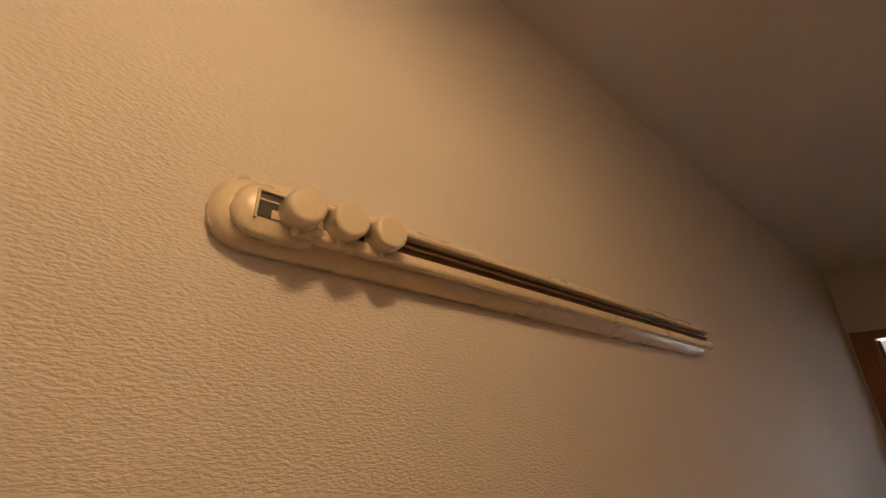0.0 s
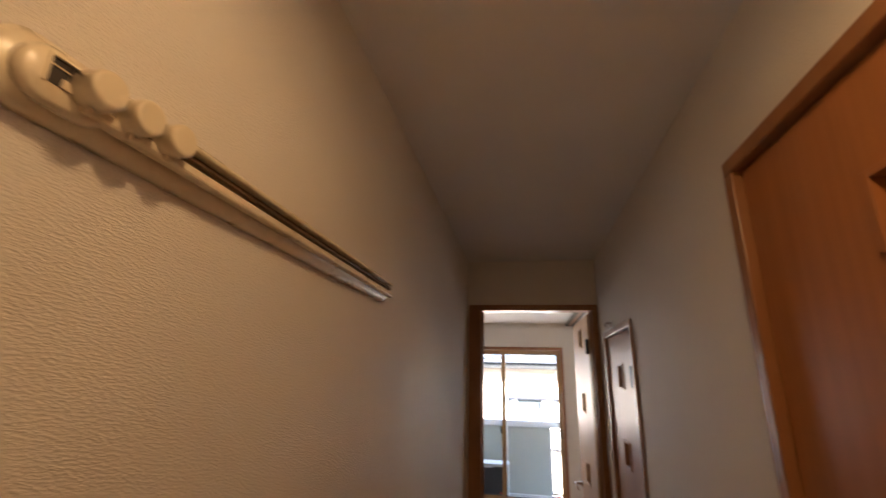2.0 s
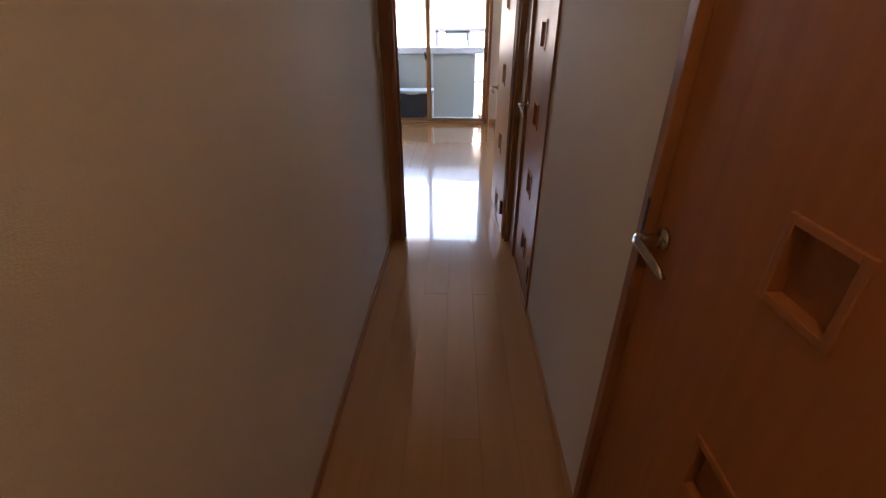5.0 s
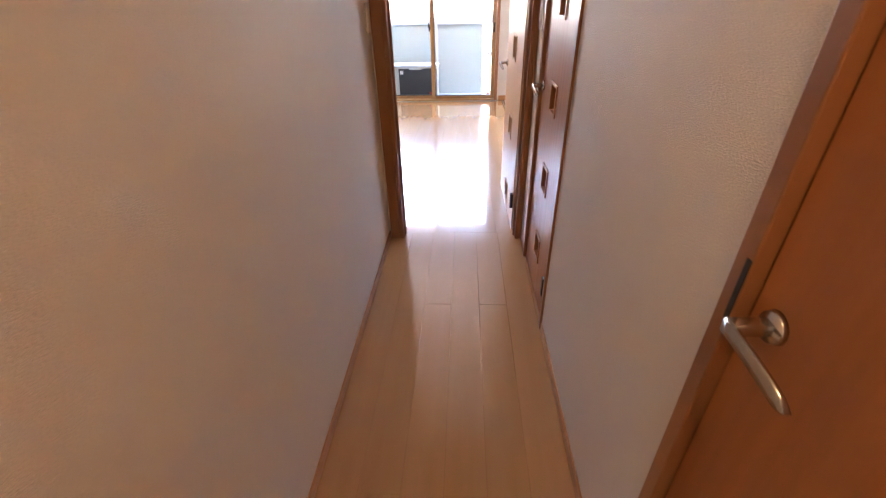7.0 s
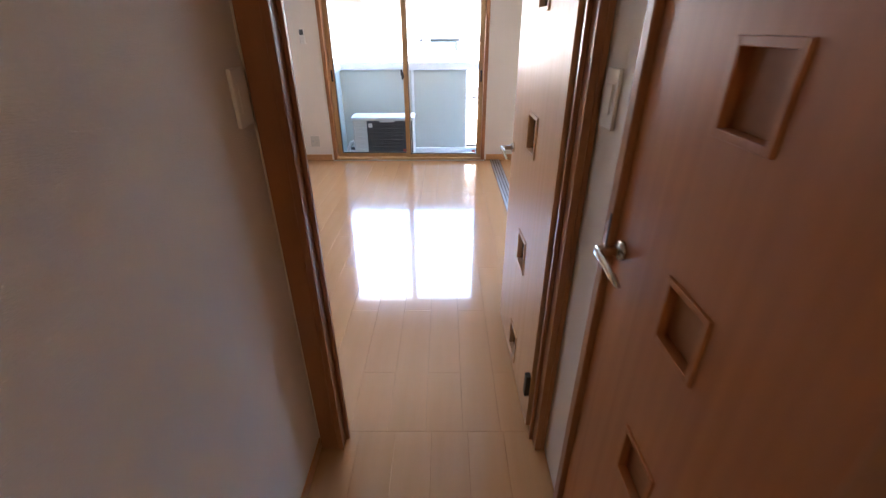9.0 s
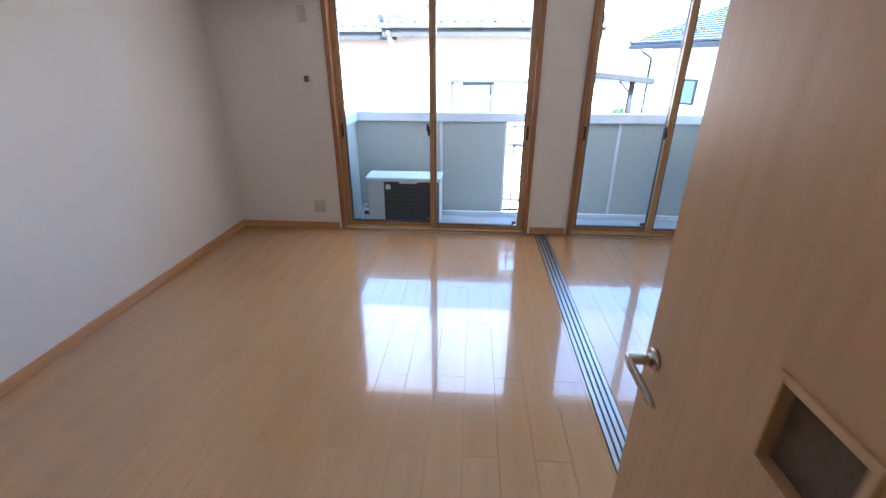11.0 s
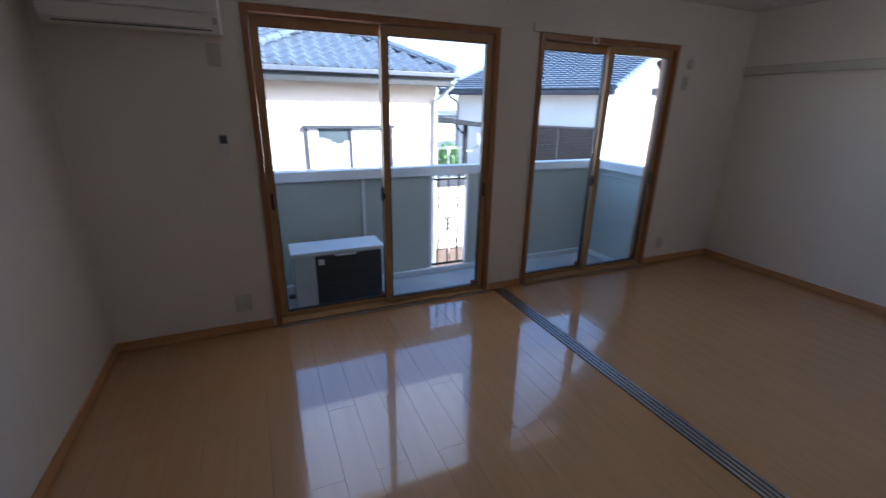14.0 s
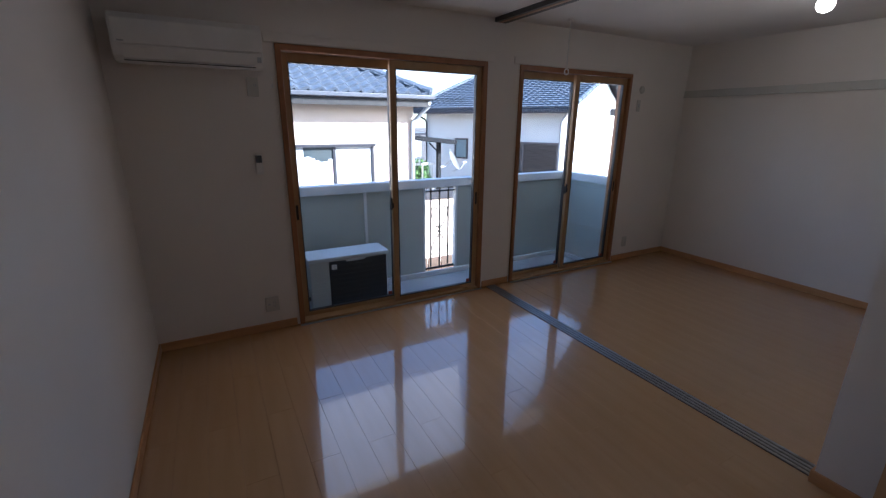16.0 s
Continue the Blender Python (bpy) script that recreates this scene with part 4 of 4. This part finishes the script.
for k in range(24):
    bm = bmesh.new()
    box(bm, -0.022, 0.022, 0.16, 2.23, -0.003, 0.003)
    bmesh.ops.transform(bm, matrix=Matrix.Translation((-0.028, 0, -0.27 + k * 0.05)) @ Matrix.Rotation(radians(48), 4, "Y"), verts=bm.verts)
    part("slat", bm, SHUTTER, sh)
w = part("window", boxes((-0.05, -0.001, 3.15, 3.2, 0.42, 0.97), (-0.05, -0.001, 3.6, 3.65, 0.42, 0.97), (-0.05, -0.001, 3.15, 3.65, 0.97, 1.02), (-0.05, -0.001, 3.15, 3.65, 0.37, 0.42), b=0.003), GUTTER, h2, "small dark-framed window")
part("pane", boxes((-0.02, -0.001, 3.2, 3.6, 0.42, 0.97)), TEAL, w)
part("downpipe", tube(bmesh.new(), [(-0.40, -0.20, 1.83), (-0.36, -0.16, 1.74), (-0.08, 0.04, 1.60), (-0.05, 0.06, 1.52), (-0.05, 0.06, -2.9)], 0.035), PIPE, h2, "pale downpipe", True)
part("lower_eave", boxes((-0.6, -0.001, 0.0, L2, -0.55, -0.40), b=0.01), GUTTER, h2)
part("downpipe", tube(bmesh.new(), [(-0.40, L2 + 0.05, 1.83), (-0.38, L2 + 0.02, 1.72), (-0.12, L2 - 0.03, 1.60), (-0.05, L2 - 0.05, 1.52), (-0.05, L2 - 0.05, -2.9)], 0.03), GUTTER, h2, "dark downpipe", True)
for k in range(9):
    y = 3.35 + k * 0.21
    bx, bz = EX + 0.42, RZ + 0.42 * math.tan(radians(RP)) + 0.07
    part("snow_guard", tube(bmesh.new(), [(bx, y - 0.07, bz), (bx, y - 0.07, bz + 0.09), (bx, y - 0.03, bz + 0.12), (bx, y + 0.03, bz + 0.12), (bx, y + 0.07, bz + 0.09), (bx, y + 0.07, bz)], 0.011, 6), IRON, roof2)
h2.matrix_basis = pose(13.2, -7.3, 0, 0, 0, -63)

# carport canopy, dish, fence and small tree between the houses
cp = thing("canopy", (12.9, -2.9, -2.9), "dark grey metal canopy on slim posts", "canopy")
bm = box(bmesh.new(), -0.45, 0.45, -0.72, 0.72, -0.05, 0.05, b=0.015)
bmesh.ops.transform(bm, matrix=Matrix.Translation((13.0, -2.72, 1.15)) @ Matrix.Rotation(radians(6), 4, "X"), verts=bm.verts)
part("roof", bm, CANOPY, cp)
part("post", boxes((12.86, 12.95, -3.18, -3.09, -2.9, 1.06), b=0.006), CANOPY, cp)
part("post", boxes((12.86, 12.95, -2.22, -2.13, -2.9, 1.15), b=0.006), CANOPY, cp)
part("brace", rod(bmesh.new(), (12.9, -3.1, 0.86), (12.9, -2.88, 1.06), 0.018, 8), CANOPY, cp)
wr = thing("white_railing", (13.4, -2.8, -2.9), "white slim metal railing under the canopy", "railing")
part("top_rail", boxes((13.37, 13.43, -3.3, -2.0, 0.50, 0.56), b=0.006), CAP, wr)
for y in (-3.25, -2.95, -2.65, -2.35, -2.05):
    part("post", boxes((13.385, 13.415, y - 0.015, y + 0.015, -2.9, 0.4995), b=0.003), CAP, wr)
for y in (-2.86, -2.62):
    part("hanger", rod(bmesh.new(), (13.4, y, 0.5605), (13.4, y, 1.08), 0.012, 8), CAP, wr)
ds = thing("satellite_dish", (12.9, -3.14, 0.55), "white satellite dish bracketed to the canopy post", "satellite dish")
part("bracket", tube(bmesh.new(), [(12.9, -3.181, 0.50), (12.9, -3.30, 0.50), (12.9, -3.38, 0.58), (12.9, -3.47, 0.62)], 0.022, 8), PIPE, ds)
bm = bmesh.new()
rings = []
for i in range(5):
    r = 0.04 + 0.062 * i
    rings.append([bm.verts.new((r * math.cos(k * math.tau / 20) * 0.9, r * math.sin(k * math.tau / 20), 0.9 * r * r)) for k in range(20)])
for a, c in zip(rings, rings[1:]):
    for k in range(20):
        bm.faces.new((a[k], a[(k + 1) % 20], c[(k + 1) % 20], c[k]))
bm.faces.new(rings[0][::-1])
bmesh.ops.solidify(bm, geom=list(bm.faces), thickness=0.012)
bmesh.ops.transform(bm, matrix=Matrix.Translation((12.9, -3.50, 0.62)) @ Vector((-0.25, -0.9, 0.45)).to_track_quat("Z", "Y").to_matrix().to_4x4(), verts=bm.verts)
part("dish", bm, CAP, ds, smooth=True)
part("arm", tube(bmesh.new(), [(12.88, -3.52, 0.40), (12.83, -3.70, 0.44), (12.81, -3.80, 0.58)], 0.012), PIPE, ds)
part("feed", rod(bmesh.new(), (12.80, -3.84, 0.60), (12.82, -3.76, 0.575), 0.03, 12), CAP, ds)
gw = thing("garden_wall", (12.1, -3.2, -2.9), "pale stucco garden wall with dark coping", "garden wall")
part("wall", boxes((12.05, 12.2, -4.9, -1.95, -2.9, -0.10)), STUCCO, gw)
part("coping", boxes((12.0, 12.25, -4.95, -1.9, -0.0995, 0.09), b=0.02), GUTTER, gw, "dark tiled coping")
fence = thing("fence", (13.0, -3.5, -2.9), "brown slatted garden fence", "fence")
for k in range(14):
    part("slat", boxes((11.7, 11.74, -6.4 + k * 0.32, -6.11 + k * 0.32, -2.9, -1.32), b=0.004), BROWN, fence)

tree = thing("small_tree", (15.8, -4.0, -2.9), "small leafy green garden tree", "tree")
part("trunk", rod(bmesh.new(), (15.8, -4.0, -2.9), (15.85, -4.02, -0.2), 0.07, 10, 0.04), BARK, tree)
rng = random.Random(4)
bm = bmesh.new()
for _ in range(700):
    d = Vector((rng.gauss(0, 1), rng.gauss(0, 1), rng.gauss(0, 1))).normalized() * (0.5 * rng.random() ** 0.4)
    c = Vector((15.85, -4.0, -0.05)) + Vector((d.x * 0.8, d.y * 0.8, d.z))
    q = Euler((rng.uniform(0, 6), rng.uniform(0, 6), rng.uniform(0, 6))).to_matrix()
    bm.faces.new([bm.verts.new(c + q @ Vector(p)) for p in ((-0.06, 0, 0), (0, -0.03, 0.01), (0.06, 0, 0), (0, 0.03, 0.01))])
tagged(part("crown", bm, LEAF, tree), kind="stuff")
far = thing("house", (24, 0, -2.9), "distant pale house with a dark roof", "house", "neighbouring houses")
part("wall", boxes((24, 29, -8.0, -2.0, -2.9, 0.9)), STUCCO_B, far)
part("roof", slab([(23.6, -8.4, 1.0), (29.4, -8.4, 1.0), (29.4, -1.6, 1.0), (23.6, -1.6, 1.0)], 0.1), GUTTER, far)
part("window", boxes((23.95, 23.999, -5.2, -3.9, -0.6, 0.4), b=0.004), HOUSE_GLASS, far)

# ---- floor boards ----
floor = structure("floor", boxes((XB - 0.1, XD, HR - 0.14, HL + 0.1, -0.12, -0.0022), (XD, XD + 0.065, JR, JL, -0.1, -0.0022), (XD + 0.065, XW, RR, RL, -0.1, -0.0022)), GAP, "glossy honey maple floorboards laid lengthwise", "floor")
MESHES = {}


def board(x0, x1, y0, y1):
    key = (round(x1 - x0, 3), round(y1 - y0, 3))
    if key not in MESHES:
        bm = bmesh.new()
        w, d = key
        g, h = 0.0002, 0.0001
        lo = [bm.verts.new(p) for p in ((h, g, 0.0009), (w - h, g, 0.0009), (w - h, d - g, 0.0009), (h, d - g, 0.0009))]
        e = 0.0005
        hi = [bm.verts.new(p) for p in ((h + e, g + e, 0.0021), (w - h - e, g + e, 0.0021), (w - h - e, d - g - e, 0.0021), (h + e, d - g - e, 0.0021))]
        for k in range(4):
            bm.faces.new((lo[k], lo[(k + 1) % 4], hi[(k + 1) % 4], hi[k]))
        bm.faces.new(hi)
        bmesh.ops.recalc_face_normals(bm, faces=bm.faces)
        me = bpy.data.meshes.new("floor_board")
        bm.to_mesh(me)
        bm.free()
        me.materials.append(BOARD)
        MESHES[key] = me
    ob = new("floor_board", MESHES[key])
    ob.parent = floor
    ob.location = (x0, y0, -0.0021)


def lay(x0, x1, y0, y1, wide=0.1355, long=0.90, start=0.0):
    k = 0
    y = y1
    while y > y0 + 0.004:
        b = max(y0, y - wide)
        x = x0 - (long / 2 if k % 2 else 0.0) - start
        while x < x1 - 0.004:
            a, c = max(x, x0), min(x + long, x1)
            if c - a > 0.01:
                board(a, c, b, y)
            x += long
        y = b
        k += 1


lay(XB, XD + 0.065, HR, HL, 0.1315, 1.818, 0.3)
lay(XD + 0.065, XW, TY1, RL, 0.139, 0.9, 0.15)
lay(XD + 0.065, XW, RR, TY0, 0.139, 0.9, 0.35)
